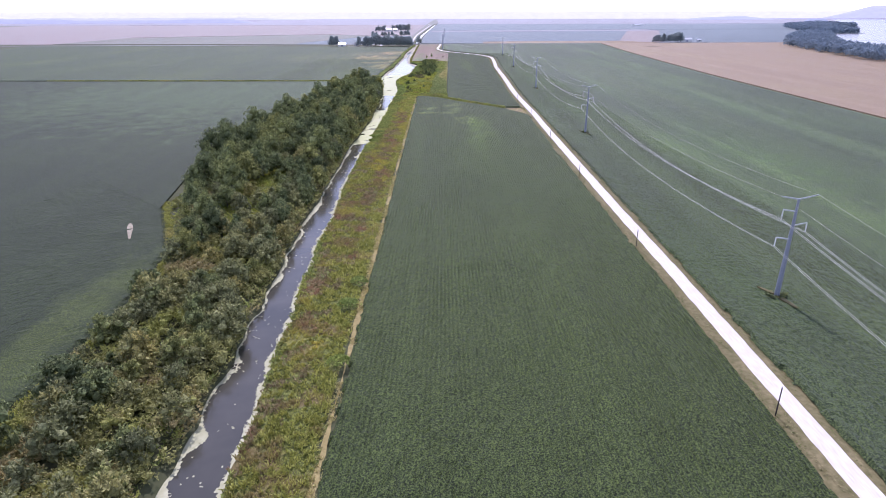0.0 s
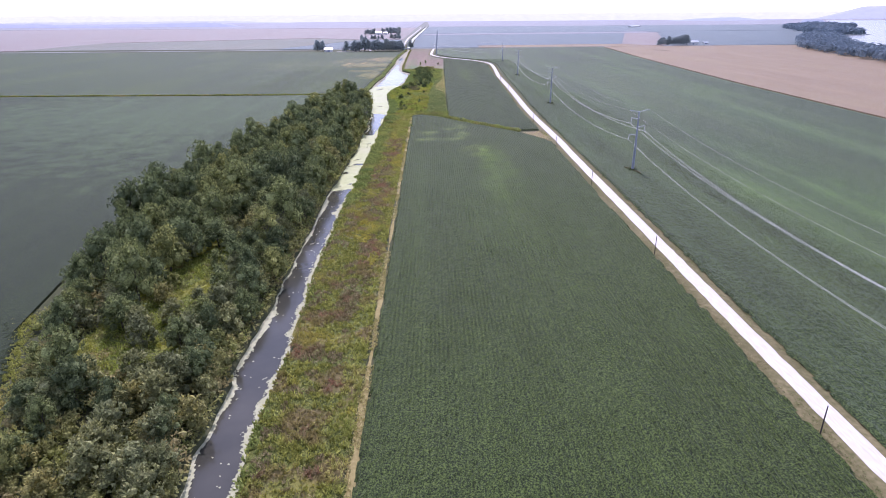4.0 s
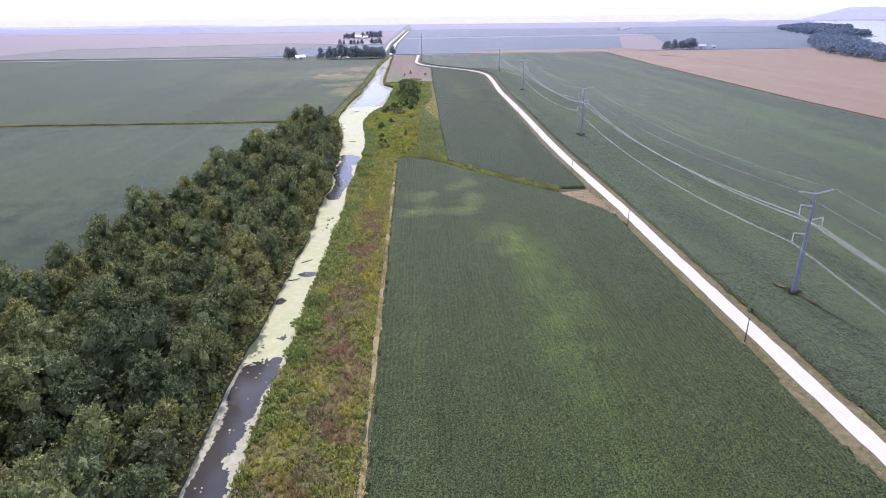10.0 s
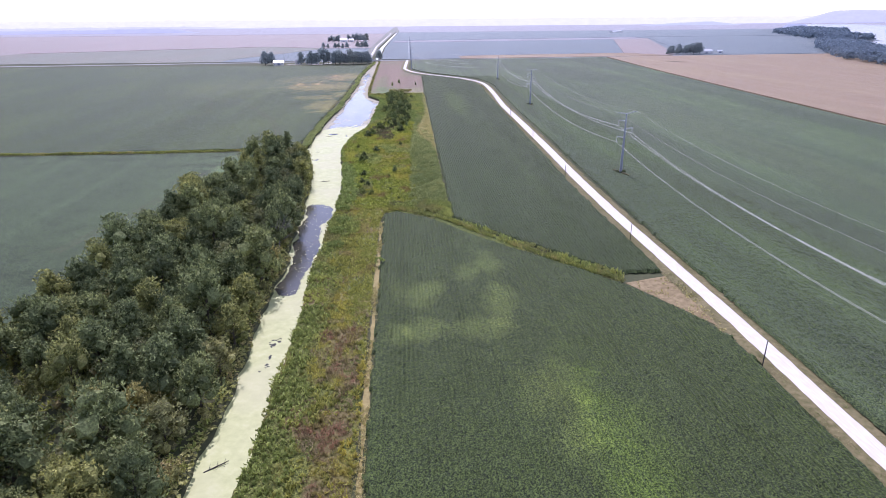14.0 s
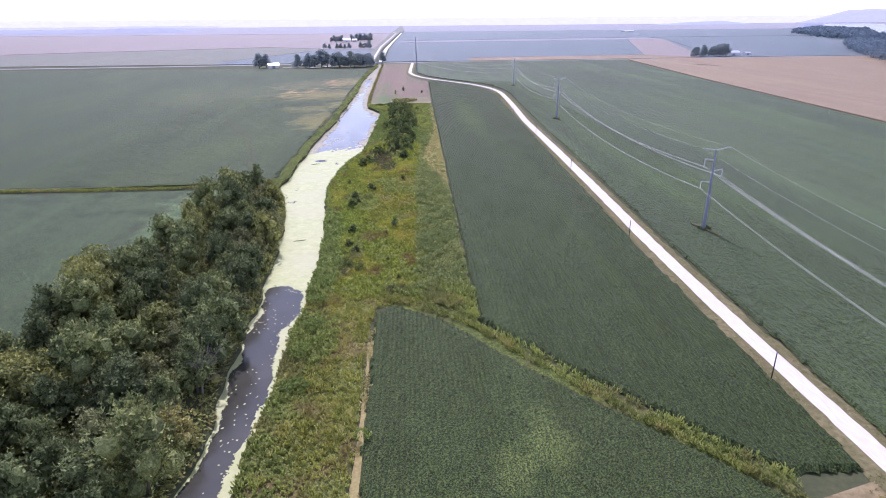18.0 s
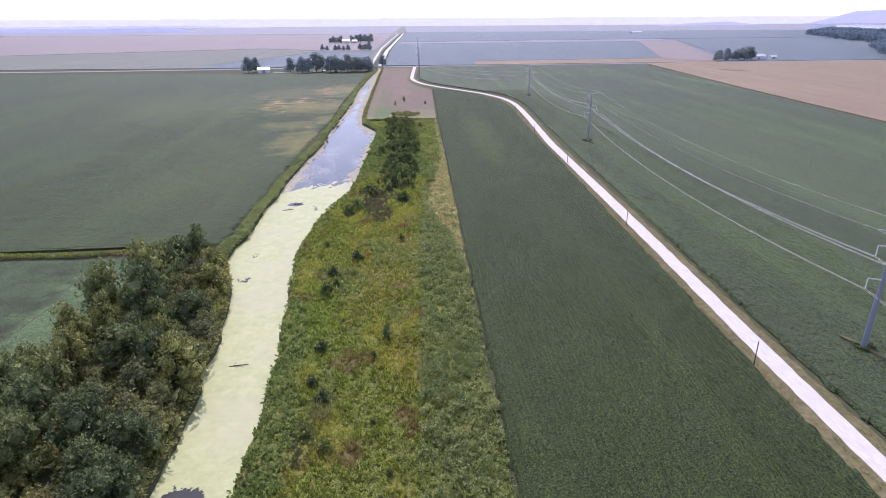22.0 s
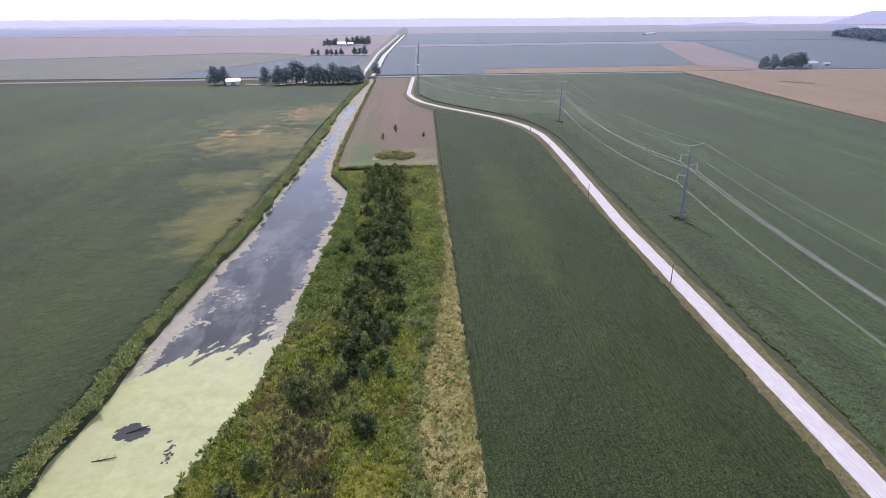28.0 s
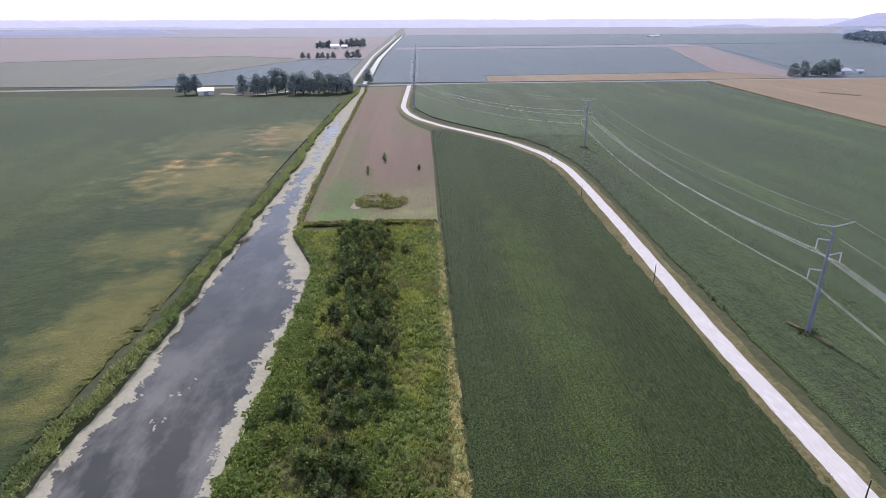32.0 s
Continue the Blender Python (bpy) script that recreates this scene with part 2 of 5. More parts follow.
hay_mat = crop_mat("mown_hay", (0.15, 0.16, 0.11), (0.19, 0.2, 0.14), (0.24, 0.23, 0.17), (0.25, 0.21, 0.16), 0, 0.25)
stubble_mat = crop_mat("cut_stubble", (0.14, 0.09, 0.06), (0.215, 0.145, 0.095), (0.31, 0.225, 0.15), (0.16, 0.17, 0.065), 1.5, 0.05, (
    (-27, 735, 9, 26, 0.8, (0.12, 0.17, 0.05)), (-14, 718, 22, 7, 0.7, (0.24, 0.22, 0.1)), (-3, 735, 8, 18, 0.55, (0.28, 0.24, 0.12)), (-30, 800, 5, 60, 0.5, (0.15, 0.17, 0.06)), (-4, 885, 10, 28, 0.5, (0.15, 0.16, 0.06))))
ground_mat = plain_mat("field_earth", (0.06, 0.075, 0.03), (0.12, 0.115, 0.055), 0.7, 0.95)
soil_mat = plain_mat("bare_soil", (0.2, 0.15, 0.07), (0.42, 0.33, 0.18), 0.8, 0.95, bump=0.6)
path_mat = plain_mat("worn_earth_strip", (0.28, 0.225, 0.085), (0.47, 0.39, 0.17), 1.6, 0.95, bump=0.5)
gravel_mat = plain_mat("white_gravel", (0.65, 0.6, 0.55), (0.84, 0.8, 0.76), 3.0, 0.9, bump=0.4, stretch=(1, 0.15, 1))
verge_mat = plain_mat("mown_verge", (0.13, 0.12, 0.045), (0.29, 0.24, 0.12), 1.1, 0.95, bump=0.6)
asphalt_mat = plain_mat("pale_road", (0.3, 0.3, 0.3), (0.42, 0.42, 0.42), 2.0, 0.9)
bank_mat = plain_mat("bank_earth", (0.08, 0.075, 0.04), (0.16, 0.13, 0.08), 0.9, 0.95)
steel_mat = plain_mat("galvanised_steel", (0.27, 0.3, 0.38), (0.34, 0.37, 0.45), 0.6, 0.45, 0.35, 0.5, 0.05)
arm_mat = plain_mat("pale_steel_arm", (0.5, 0.52, 0.55), (0.6, 0.62, 0.65), 1.0, 0.4, 0.3, 0.5, 0.0)
insulator_mat = plain_mat("grey_polymer_insulator", (0.58, 0.6, 0.62), (0.68, 0.7, 0.72), 3, 0.4, 0, 0.5, 0.0)
wire_mat = plain_mat("aluminium_wire", (0.82, 0.81, 0.77), (0.88, 0.87, 0.83), 1.0, 0.35, 0.1, 0.6, 0.0)
concrete_mat = plain_mat("concrete", (0.45, 0.45, 0.44), (0.6, 0.6, 0.58), 2, 0.85)
dark_wood_mat = plain_mat("weathered_dark_wood", (0.035, 0.03, 0.028), (0.08, 0.068, 0.058), 6, 0.9, stretch=(1, 1, 0.1))
bark_mat = plain_mat("bark", (0.07, 0.06, 0.045), (0.16, 0.14, 0.11), 4, 0.95, stretch=(1, 1, 0.3))
dead_mat = plain_mat("bare_grey_branches", (0.2, 0.18, 0.16), (0.34, 0.31, 0.29), 4, 0.9)
white_paint_mat = plain_mat("white_siding", (0.74, 0.74, 0.73), (0.82, 0.82, 0.81), 1.5, 0.6, bump=0.1)
roof_mat = plain_mat("grey_shingle_roof", (0.2, 0.2, 0.21), (0.3, 0.3, 0.31), 3, 0.85)
metal_roof_mat = plain_mat("white_metal_roof", (0.7, 0.71, 0.73), (0.8, 0.81, 0.83), 1, 0.35, 0.2, 0.5, 0.05)
glass_mat = plain_mat("dark_window_glass", (0.02, 0.025, 0.03), (0.04, 0.045, 0.05), 1, 0.08, 0, 0.6, 0.0)
straw_mat = plain_mat("bleached_reeds", (0.3, 0.26, 0.17), (0.5, 0.45, 0.33), 1.5, 0.95, bump=0.6)

DRIFTS = ((-17, 487, 5, 13, 0.3, (0.44, 0.34, 0.08)), (-20, 503, 4, 8, 0.24, (0.44, 0.35, 0.08)), (-6, 487, 4, 10, 0.28, (0.38, 0.48, 0.06)), (-30, 470, 4, 14, 0.24, (0.24, 0.4, 0.06)), (-23, 452, 6, 8, 0.2, (0.26, 0.41, 0.06)),
          (-3, 455, 4, 22, 0.28, (0.2, 0.27, 0.09)), (-1, 500, 3, 20, 0.24, (0.22, 0.28, 0.1)), (-12, 455, 4, 9, 0.24, (0.44, 0.35, 0.09)), (-15, 525, 7, 9, 0.24, (0.42, 0.36, 0.08)))
tree_leaf = leaf_mat("tree_leaves", (0.1, 0.123, 0.058), (0.22, 0.25, 0.115), (0.42, 0.45, 0.205), through_light=0.25)
willow_leaf = leaf_mat("willow_leaves", (0.165, 0.17, 0.082), (0.3, 0.3, 0.145), (0.48, 0.465, 0.23), through_light=0.25)
# farm trees stand far off: haze is put into this pale leaf colour
hazed_farm_leaf = leaf_mat("hazed_farm_leaves", (0.31, 0.36, 0.38), (0.39, 0.445, 0.465), (0.47, 0.525, 0.54), through_light=0.5, tones=0.3)
weed_leaf = leaf_mat("strip_weeds", (0.184, 0.224, 0.0437), (0.356, 0.408, 0.0759), (0.575, 0.609, 0.149), (0.31, 0.23, 0.092), (0.494, 0.483, 0.092), cut=0.57, spots=DRIFTS, tones=0.0, through_light=0.4)
green_weed_leaf = leaf_mat("lush_weeds", (0.19, 0.235, 0.07), (0.33, 0.385, 0.115), (0.52, 0.57, 0.19), (0.48, 0.5, 0.14), (0.33, 0.31, 0.13), tones=0.0, through_light=0.4)
scrub_leaf = leaf_mat("scrub_leaves", (0.16, 0.162, 0.06), (0.305, 0.305, 0.11), (0.49, 0.475, 0.18), (0.41, 0.34, 0.16), (0.39, 0.41, 0.11), tones=0.0, through_light=0.3)
# blue-grey from haze painted into the leaves of the river wood
hazed_river_leaf = leaf_mat("hazed_river_leaves", (0.17, 0.22, 0.31), (0.21, 0.265, 0.36), (0.26, 0.32, 0.41))
pale_grass = leaf_mat("pale_grass", (0.38, 0.35, 0.13), (0.6, 0.55, 0.25), (0.8, 0.72, 0.4), tones=0.0, through_light=0.4)
vine_leaf = leaf_mat("broad_green_leaves", (0.18, 0.24, 0.075), (0.31, 0.385, 0.12), (0.47, 0.54, 0.19), through_light=0.4, tones=0.3)
conifer_leaf = leaf_mat("dark_needles", (0.06, 0.08, 0.042), (0.12, 0.145, 0.07), (0.22, 0.245, 0.115), through_light=0.15)

margin_leaf = leaf_mat("bright_grass", (0.26, 0.28, 0.065), (0.43, 0.44, 0.11), (0.6, 0.59, 0.19), (0.54, 0.48, 0.18), (0.34, 0.37, 0.1), tones=0.0, through_light=0.4)
way_leaf = leaf_mat("waterway_grass", (0.2, 0.23, 0.06), (0.34, 0.37, 0.1), (0.5, 0.51, 0.16), (0.46, 0.4, 0.16), (0.24, 0.27, 0.09), tones=0.0, through_light=0.4)
gold_leaf = leaf_mat("goldenrod_flowers", (0.38, 0.34, 0.07), (0.56, 0.49, 0.1), (0.7, 0.6, 0.16), (0.42, 0.42, 0.11), tones=0.0, through_light=0.4)
seed_leaf = leaf_mat("brown_seed_heads", (0.2, 0.16, 0.085), (0.34, 0.275, 0.15), (0.52, 0.44, 0.26), (0.42, 0.25, 0.155), (0.46, 0.42, 0.18), tones=0.0, through_light=0.4)
ragweed_leaf = leaf_mat("grey_green_ragweed", (0.208, 0.247, 0.0975), (0.351, 0.403, 0.163), (0.559, 0.598, 0.26), (0.468, 0.494, 0.195), (0.26, 0.325, 0.13), tones=0.0, through_light=0.4)
dry_weed_leaf = leaf_mat("ochre_weeds", (0.3, 0.29, 0.09), (0.46, 0.43, 0.13), (0.6, 0.56, 0.2), (0.47, 0.4, 0.16), (0.4, 0.43, 0.12), tones=0.0, through_light=0.4)
seed_leaf_dark = leaf_mat("brown_green_tangle", (0.1, 0.105, 0.055), (0.2, 0.195, 0.1), (0.33, 0.31, 0.16), (0.24, 0.18, 0.11), (0.24, 0.27, 0.11), tones=0.0, through_light=0.3)
sapling_leaf = leaf_mat("sapling_leaves", (0.15, 0.194, 0.0813), (0.275, 0.331, 0.138), (0.463, 0.512, 0.225), through_light=0.25)
bush_leaf = leaf_mat("bush_leaves", (0.1, 0.13, 0.05), (0.2, 0.24, 0.085), (0.36, 0.4, 0.15), through_light=0.2)
verge_leaf = leaf_mat("verge_grass", (0.12, 0.14, 0.05), (0.22, 0.24, 0.09), (0.36, 0.34, 0.16), (0.33, 0.28, 0.15), (0.16, 0.2, 0.06), tones=0.0)
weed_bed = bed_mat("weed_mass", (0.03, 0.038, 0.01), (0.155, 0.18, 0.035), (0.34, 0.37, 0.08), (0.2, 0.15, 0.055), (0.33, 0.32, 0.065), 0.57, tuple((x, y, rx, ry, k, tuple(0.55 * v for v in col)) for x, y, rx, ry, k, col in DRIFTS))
strip_leaf = leaf_mat("strip_weeds_mixed", (0.21, 0.22, 0.055), (0.385, 0.39, 0.095), (0.6, 0.585, 0.18), (0.36, 0.29, 0.13), (0.55, 0.5, 0.12), cut=0.5, tones=0.0, through_light=0.4)
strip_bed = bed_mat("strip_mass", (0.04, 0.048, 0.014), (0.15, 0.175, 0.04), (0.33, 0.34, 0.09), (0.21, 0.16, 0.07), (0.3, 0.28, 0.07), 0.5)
pale_bed = bed_mat("straw_grass_mass", (0.16, 0.14, 0.045), (0.42, 0.36, 0.13), (0.65, 0.57, 0.26), (0.38, 0.34, 0.11), (0.26, 0.28, 0.08))
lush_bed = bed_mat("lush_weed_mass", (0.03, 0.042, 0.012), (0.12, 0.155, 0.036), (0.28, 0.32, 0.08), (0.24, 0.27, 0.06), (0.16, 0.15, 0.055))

nw = Nodes("ditch_water")
murk = nw.ramp(nw.noise(0.08, 4), (0.35, (0.05, 0.05, 0.04)), (0.7, (0.085, 0.08, 0.062)))
where = nw.t.nodes.new("ShaderNodeSeparateXYZ")
nw.link(nw.pos.outputs["Position"], where.inputs[0])
pool = nw.maths("MULTIPLY", nw.step(where.outputs["Y"], 555, 585), nw.maths("SUBTRACT", 1.45, nw.step(where.outputs["Y"], 600, 660)))
film = nw.maths("MULTIPLY", nw.maths("MULTIPLY", nw.step(nw.noise(0.1, 6, (1, 0.45, 1), 0.65), 0.47, 0.64), 0.4), pool)
nw.base(nw.mix(film, murk, (0.36, 0.34, 0.3)))
nw.rough(0.14, 0, 0.5)
nw.bump(nw.noise(1.6, 4, (1, 0.6, 1)), 0.09, 0.05)
water_mat = nw.mat
nd = Nodes("duckweed")
dc = nd.ramp(nd.noise(0.5, 5, rough=0.65), (0.3, (0.43, 0.46, 0.19)), (0.55, (0.52, 0.545, 0.235)), (0.75, (0.59, 0.605, 0.31)))
nd_at = nd.t.nodes.new("ShaderNodeSeparateXYZ")
nd.link(nd.pos.outputs["Position"], nd_at.inputs[0])
aged = nd.maths("ADD", nd.step(nd_at.outputs["Y"], 556, 592), nd.maths("MULTIPLY", nd.maths("SUBTRACT", nd.noise(0.12, 5, (1, 0.5, 1), 0.65), 0.5), 1.8))
dc = nd.mix(nd.maths("MULTIPLY", nd.step(nd.noise(0.06, 4), 0.45, 0.62), 0.5), dc, (0.53, 0.52, 0.29))
nd.base(nd.mix(nd.step(aged, 0.3, 0.9), dc, (0.5, 0.47, 0.31)))
nd.rough(0.5, 0, 0.3)
nd.sheen(0.5)
duck_mat = nd.mat
ns = Nodes("algae_scum")
ns.base(ns.mix(ns.maths("MULTIPLY", ns.step(ns.noise(0.35, 5), 0.45, 0.65), 0.6), ns.ramp(ns.noise(1.2, 5, rough=0.7), (0.3, (0.42, 0.39, 0.28)), (0.7, (0.54, 0.51, 0.39))), (0.38, 0.35, 0.28)))
ns.rough(0.9, 0, 0.1)
scum_mat = ns.mat


# ---- mesh helpers ----
def mesh_from(name, verts, faces, mat, smooth=False):
    me = bpy.data.meshes.new(name)
    verts = np.asarray(verts, dtype=np.float32).reshape(-1, 3)
    faces = np.asarray(faces, dtype=np.int32)
    k = faces.shape[1]
    me.vertices.add(len(verts))
    me.vertices.foreach_set("co", verts.ravel())
    me.loops.add(faces.size)
    me.loops.foreach_set("vertex_index", faces.ravel())
    me.polygons.add(len(faces))
    me.polygons.foreach_set("loop_start", np.arange(0, faces.size, k, dtype=np.int32))
    me.polygons.foreach_set("use_smooth", np.full(len(faces), smooth))
    me.materials.append(mat)
    me.update(calc_edges=True)
    return me


def part(name, bm, material, parent=None, label=""):
    me = bpy.data.meshes.new(name)
    bm.to_mesh(me)
    bm.free()
    me.materials.append(material)
    ob = new(name, me)
    ob.parent = parent
    return tagged(ob, label)


def part_me(name, me, parent, label=""):
    ob = new(name, me)
    ob.parent = parent
    return tagged(ob, label)


def box(bm, x0, y0, z0, x1, y1, z1):
    r = bmesh.ops.create_cube(bm, size=1)
    bmesh.ops.scale(bm, verts=r["verts"], vec=(x1 - x0, y1 - y0, z1 - z0))
    bmesh.ops.translate(bm, verts=r["verts"], vec=((x0 + x1) / 2, (y0 + y1) / 2, (z0 + z1) / 2))
    return r["verts"]


def tube(bm, a, b, ra, rb, seg=8):
    """A tapered round bar from a to b."""
    a, b = Vector(a), Vector(b)
    d = b - a
    m = Matrix.Translation((a + b) / 2) @ d.to_track_quat("Z", "Y").to_matrix().to_4x4()
    return bmesh.ops.create_cone(bm, cap_ends=True, segments=seg, radius1=ra, radius2=rb, depth=d.length, matrix=m)["verts"]


def inside(x, y, poly):
    hit = np.zeros(np.shape(x), bool)
    for (x0, y0), (x1, y1) in zip(poly, poly[1:] + poly[:1]):
        if y0 != y1:
            hit ^= ((y0 > y) != (y1 > y)) & (x < (x1 - x0) * (y - y0) / (y1 - y0) + x0)
    return hit


def lump(x, y, scale, seed=0):
    """Smooth value noise from 0 to 1 on arrays."""
    x, y = np.asarray(x) / scale + 1000, np.asarray(y) / scale + 1000
    xi, yi = np.floor(x).astype(np.int64), np.floor(y).astype(np.int64)
    fx, fy = x - xi, y - yi
    fx, fy = fx * fx * (3 - 2 * fx), fy * fy * (3 - 2 * fy)

    def h(a, b):
        v = (a * 374761393 + b * 668265263 + seed * 144269) & 0x7FFFFFFF
        v = ((v ^ (v >> 13)) * 1274126177) & 0x7FFFFFFF
        return ((v ^ (v >> 16)) & 0xFFFF) / 65535.0

    top = h(xi, yi) * (1 - fx) + h(xi + 1, yi) * fx
    low = h(xi, yi + 1) * (1 - fx) + h(xi + 1, yi + 1) * fx
    return top * (1 - fy) + low * fy


def canopy(name, poly, mat, cell, height, amp, label, category="crop", rows=0.0):
    """A crop as one uneven sheet of leaf tops in drill rows, sloping to the ground at its edges."""
    cx, cy = cell
    px, py = [p[0] for p in poly], [p[1] for p in poly]
    x0, y0 = math.floor(min(px) / (2 * cx)) * 2 * cx - 2 * cx, min(py) - cy
    nx, ny = int((max(px) - x0) / cx) + 3, int((max(py) - y0) / cy) + 3
    gx, gy = np.meshgrid(x0 + np.arange(nx) * cx, y0 + np.arange(ny) * cy)
    wx = gx + (lump(gx, gy, 2.2, 3) - 0.5) * 0.6
    ok = inside(wx[:-1, :-1] + cx / 2, gy[:-1, :-1] + cy / 2, poly)
    idx = np.arange(nx * ny).reshape(ny, nx)
    faces = np.stack([idx[:-1, :-1], idx[:-1, 1:], idx[1:, 1:], idx[1:, :-1]], -1)[ok]
    count = np.bincount(faces.ravel(), minlength=nx * ny).reshape(ny, nx)
    z = height * (0.85 + 0.3 * lump(gx, gy, 6, 5)) + (rng.random(gx.shape) - 0.5) * amp
    z += rows * np.where(np.arange(nx) % 2 == 0, 0.5, -0.5)[None, :] * (0.4 + 0.9 * lump(gx, gy * 0.3, 4, 6))
    z[count < 4] = height * (0.05 + 0.45 * rng.random(gx.shape)[count < 4])
    v = np.stack([gx + (rng.random(gx.shape) - 0.5) * cx * (0.3 if rows else 0.6), gy + (rng.random(gx.shape) - 0.5) * cy * 0.7, z], -1).reshape(-1, 3)
    used = np.unique(faces)
    back = np.zeros(nx * ny, np.int32)
    back[used] = np.arange(len(used))
    return tagged(new(name, mesh_from(name, v[used], back[faces], mat)), label, category, "", "stuff")


def slab(name, poly, z, mat, label="", category="", kind="structure", bottom=0.0):
    """A flat-topped field or surface with real edges."""
    bm = bmesh.new()
    f = bm.faces.new([bm.verts.new((x, y, z)) for x, y in poly])
    r = bmesh.ops.extrude_face_region(bm, geom=[f])
    bmesh.ops.translate(bm, verts=[v for v in r["geom"] if isinstance(v, bmesh.types.BMVert)], vec=(0, 0, bottom - z))
    bmesh.ops.recalc_face_normals(bm, faces=bm.faces)
    bmesh.ops.triangulate(bm, faces=bm.faces)
    ob = part(name, bm, mat)
    return tagged(ob, label, category, "", kind)


def smooth_line(pts, step=4.0):
    """A rounded line through the given corners."""
    p = np.array(pts, float)
    t = np.concatenate([[0], np.cumsum(np.hypot(*np.diff(p[:, :2], axis=0).T))])
    s = np.arange(0, t[-1], step)
    q = np.stack([np.interp(s, t, p[:, k]) for k in range(p.shape[1])], -1)
    for _ in range(3):
        q[1:-1] = (q[:-2] + 2 * q[1:-1] + q[2:]) / 4
    return q


def ribbon(name, line, offsets, mat, label="", category="", kind="structure", ragged=0.0, wander=0.0, grow=1.0):
    """A strip along a line: offsets are (sideways, height) of its cross-section."""
    d = np.gradient(line[:, :2], axis=0)
    d /= np.hypot(d[:, 0], d[:, 1])[:, None]
    side = np.stack([d[:, 1], -d[:, 0]], -1)
    rows = []
    for k, (o, z) in enumerate(offsets):
        w = o * grow + wander * (lump(line[:, 1], line[:, 0] * 0 + k, 9, 31) - 0.4) * np.sign(o) + (rng.random(len(line)) - 0.5) * ragged * (1 if k in (0, len(offsets) - 1) else 0)
        rows.append(np.concatenate([line[:, :2] + side * np.reshape(w, (-1, 1)), np.full((len(line), 1), z)], 1))
    v = np.stack(rows, 1)
    n, k = len(line), len(offsets)
    idx = np.arange(n * k).reshape(n, k)
    f = np.stack([idx[:-1, :-1], idx[:-1, 1:], idx[1:, 1:], idx[1:, :-1]], -1).reshape(-1, 4)
    return tagged(new(name, mesh_from(name, v.reshape(-1, 3), f, mat)), label, category, "", kind)


def cards(P, size, upright=0.5, spread=0.5, r=rng, normal=None):
    """Leaf clumps: one small crooked quad at each point. Returns corner places."""
    n = len(P)
    a = r.normal(size=(n, 3))
    if normal is not None:
        a = a * spread + normal
    a /= np.linalg.norm(a, axis=1)[:, None] + 1e-9
    b = r.normal(size=(n, 3))
    b[:, 2] += upright * 3
    u = np.cross(a, b)
    u /= np.linalg.norm(u, axis=1)[:, None] + 1e-9
    w = np.cross(u, a)
    s = np.reshape(size, (-1, 1)) * (0.7 + 0.6 * r.random((n, 1)))
    j = 0.6 + 0.8 * r.random((n, 4, 1))
    q = np.stack([-u * 0.5, -w * 0.55 + u * 0.1, u * 0.5, w * 0.65], 1) * s[:, None, :] * j
    return P[:, None, :] + q


def cards_mesh(name, Q, mat):
    return mesh_from(name, Q.reshape(-1, 3), np.arange(len(Q) * 4).reshape(-1, 4), mat)


def fans(P, axis, length, width, k, spread, r=rng, facing=0.0):
    """Plants and leaf sprays: k crooked blades that fan out from each point along its axis."""
    n = len(P)
    d = np.broadcast_to(axis, (n, 3))[:, None, :] + spread * r.normal(size=(n, k, 3))
    d /= np.linalg.norm(d, axis=2)[..., None] + 1e-9
    w = np.cross(d, r.normal(size=(n, k, 3)) * (1 - facing) + facing * 2.5 * np.broadcast_to(axis, (n, 3))[:, None, :])
    w *= np.reshape(np.broadcast_to(width, n), (n, 1, 1)) * 0.5 / (np.linalg.norm(w, axis=2)[..., None] + 1e-9)
    long = d * (np.reshape(np.broadcast_to(length, n), (n, 1)) * (0.6 + 0.7 * r.random((n, k))))[..., None]
    V = np.concatenate([P[:, None, :], P[:, None, :] + long + w, P[:, None, :] + long * (0.55 + 0.35 * r.random((n, k, 1))) - w], 1)
    j = np.arange(k)
    F = np.stack([np.zeros(k, int), 1 + j, 1 + k + j], -1)[None] + (np.arange(n) * (1 + 2 * k))[:, None, None]
    return V.reshape(-1, 3), F.reshape(-1, 3)


def plants(name, x, y, height, width, k, mat, label, category="weeds", spread=0.5, base=0.15):
    """A stand of upright plants as one uncountable mass."""
    P = np.stack([x, y, np.full(len(x), base)], -1)
    V, F = fans(P, np.array([0.0, 0.0, 1.0]), height, width, k, spread)
    V[:, 2] = np.maximum(V[:, 2], 0.03)
    return tagged(new(name, mesh_from(name, V, F, mat)), label, category, "", "stuff")


def scatter(poly, per_m2, keep=None):
    """Random points in a polygon, thinned by a function of x and y."""
    px, py = [p[0] for p in poly], [p[1] for p in poly]
    n = int((max(px) - min(px)) * (max(py) - min(py)) * per_m2)
    x, y = rng.uniform(min(px), max(px), n), rng.uniform(min(py), max(py), n)
    ok = inside(x, y, poly)
    x, y = x[ok], y[ok]
    if keep is not None:
        ok = rng.random(len(x)) < keep(x, y)
        x, y = x[ok], y[ok]
    return x, y


def undergrowth(name, x, y, height, size, mat, label, category="plants", base=0.0, upright=0.5):
    """Weeds, grass or brush as one uncountable mass of leaf clumps; height is an array."""
    z = base + height * np.sqrt(rng.random(len(x)))
    Q = cards(np.stack([x, y, z], -1), size, upright, 0.55, rng, np.array([0.0, 0.12, 1.0]))
    Q[..., 2] = np.maximum(Q[..., 2], base + 0.02 if np.isscalar(base) else (base + 0.02)[:, None])
    return tagged(new(name, cards_mesh(name, Q, mat)), label, category, "", "stuff")


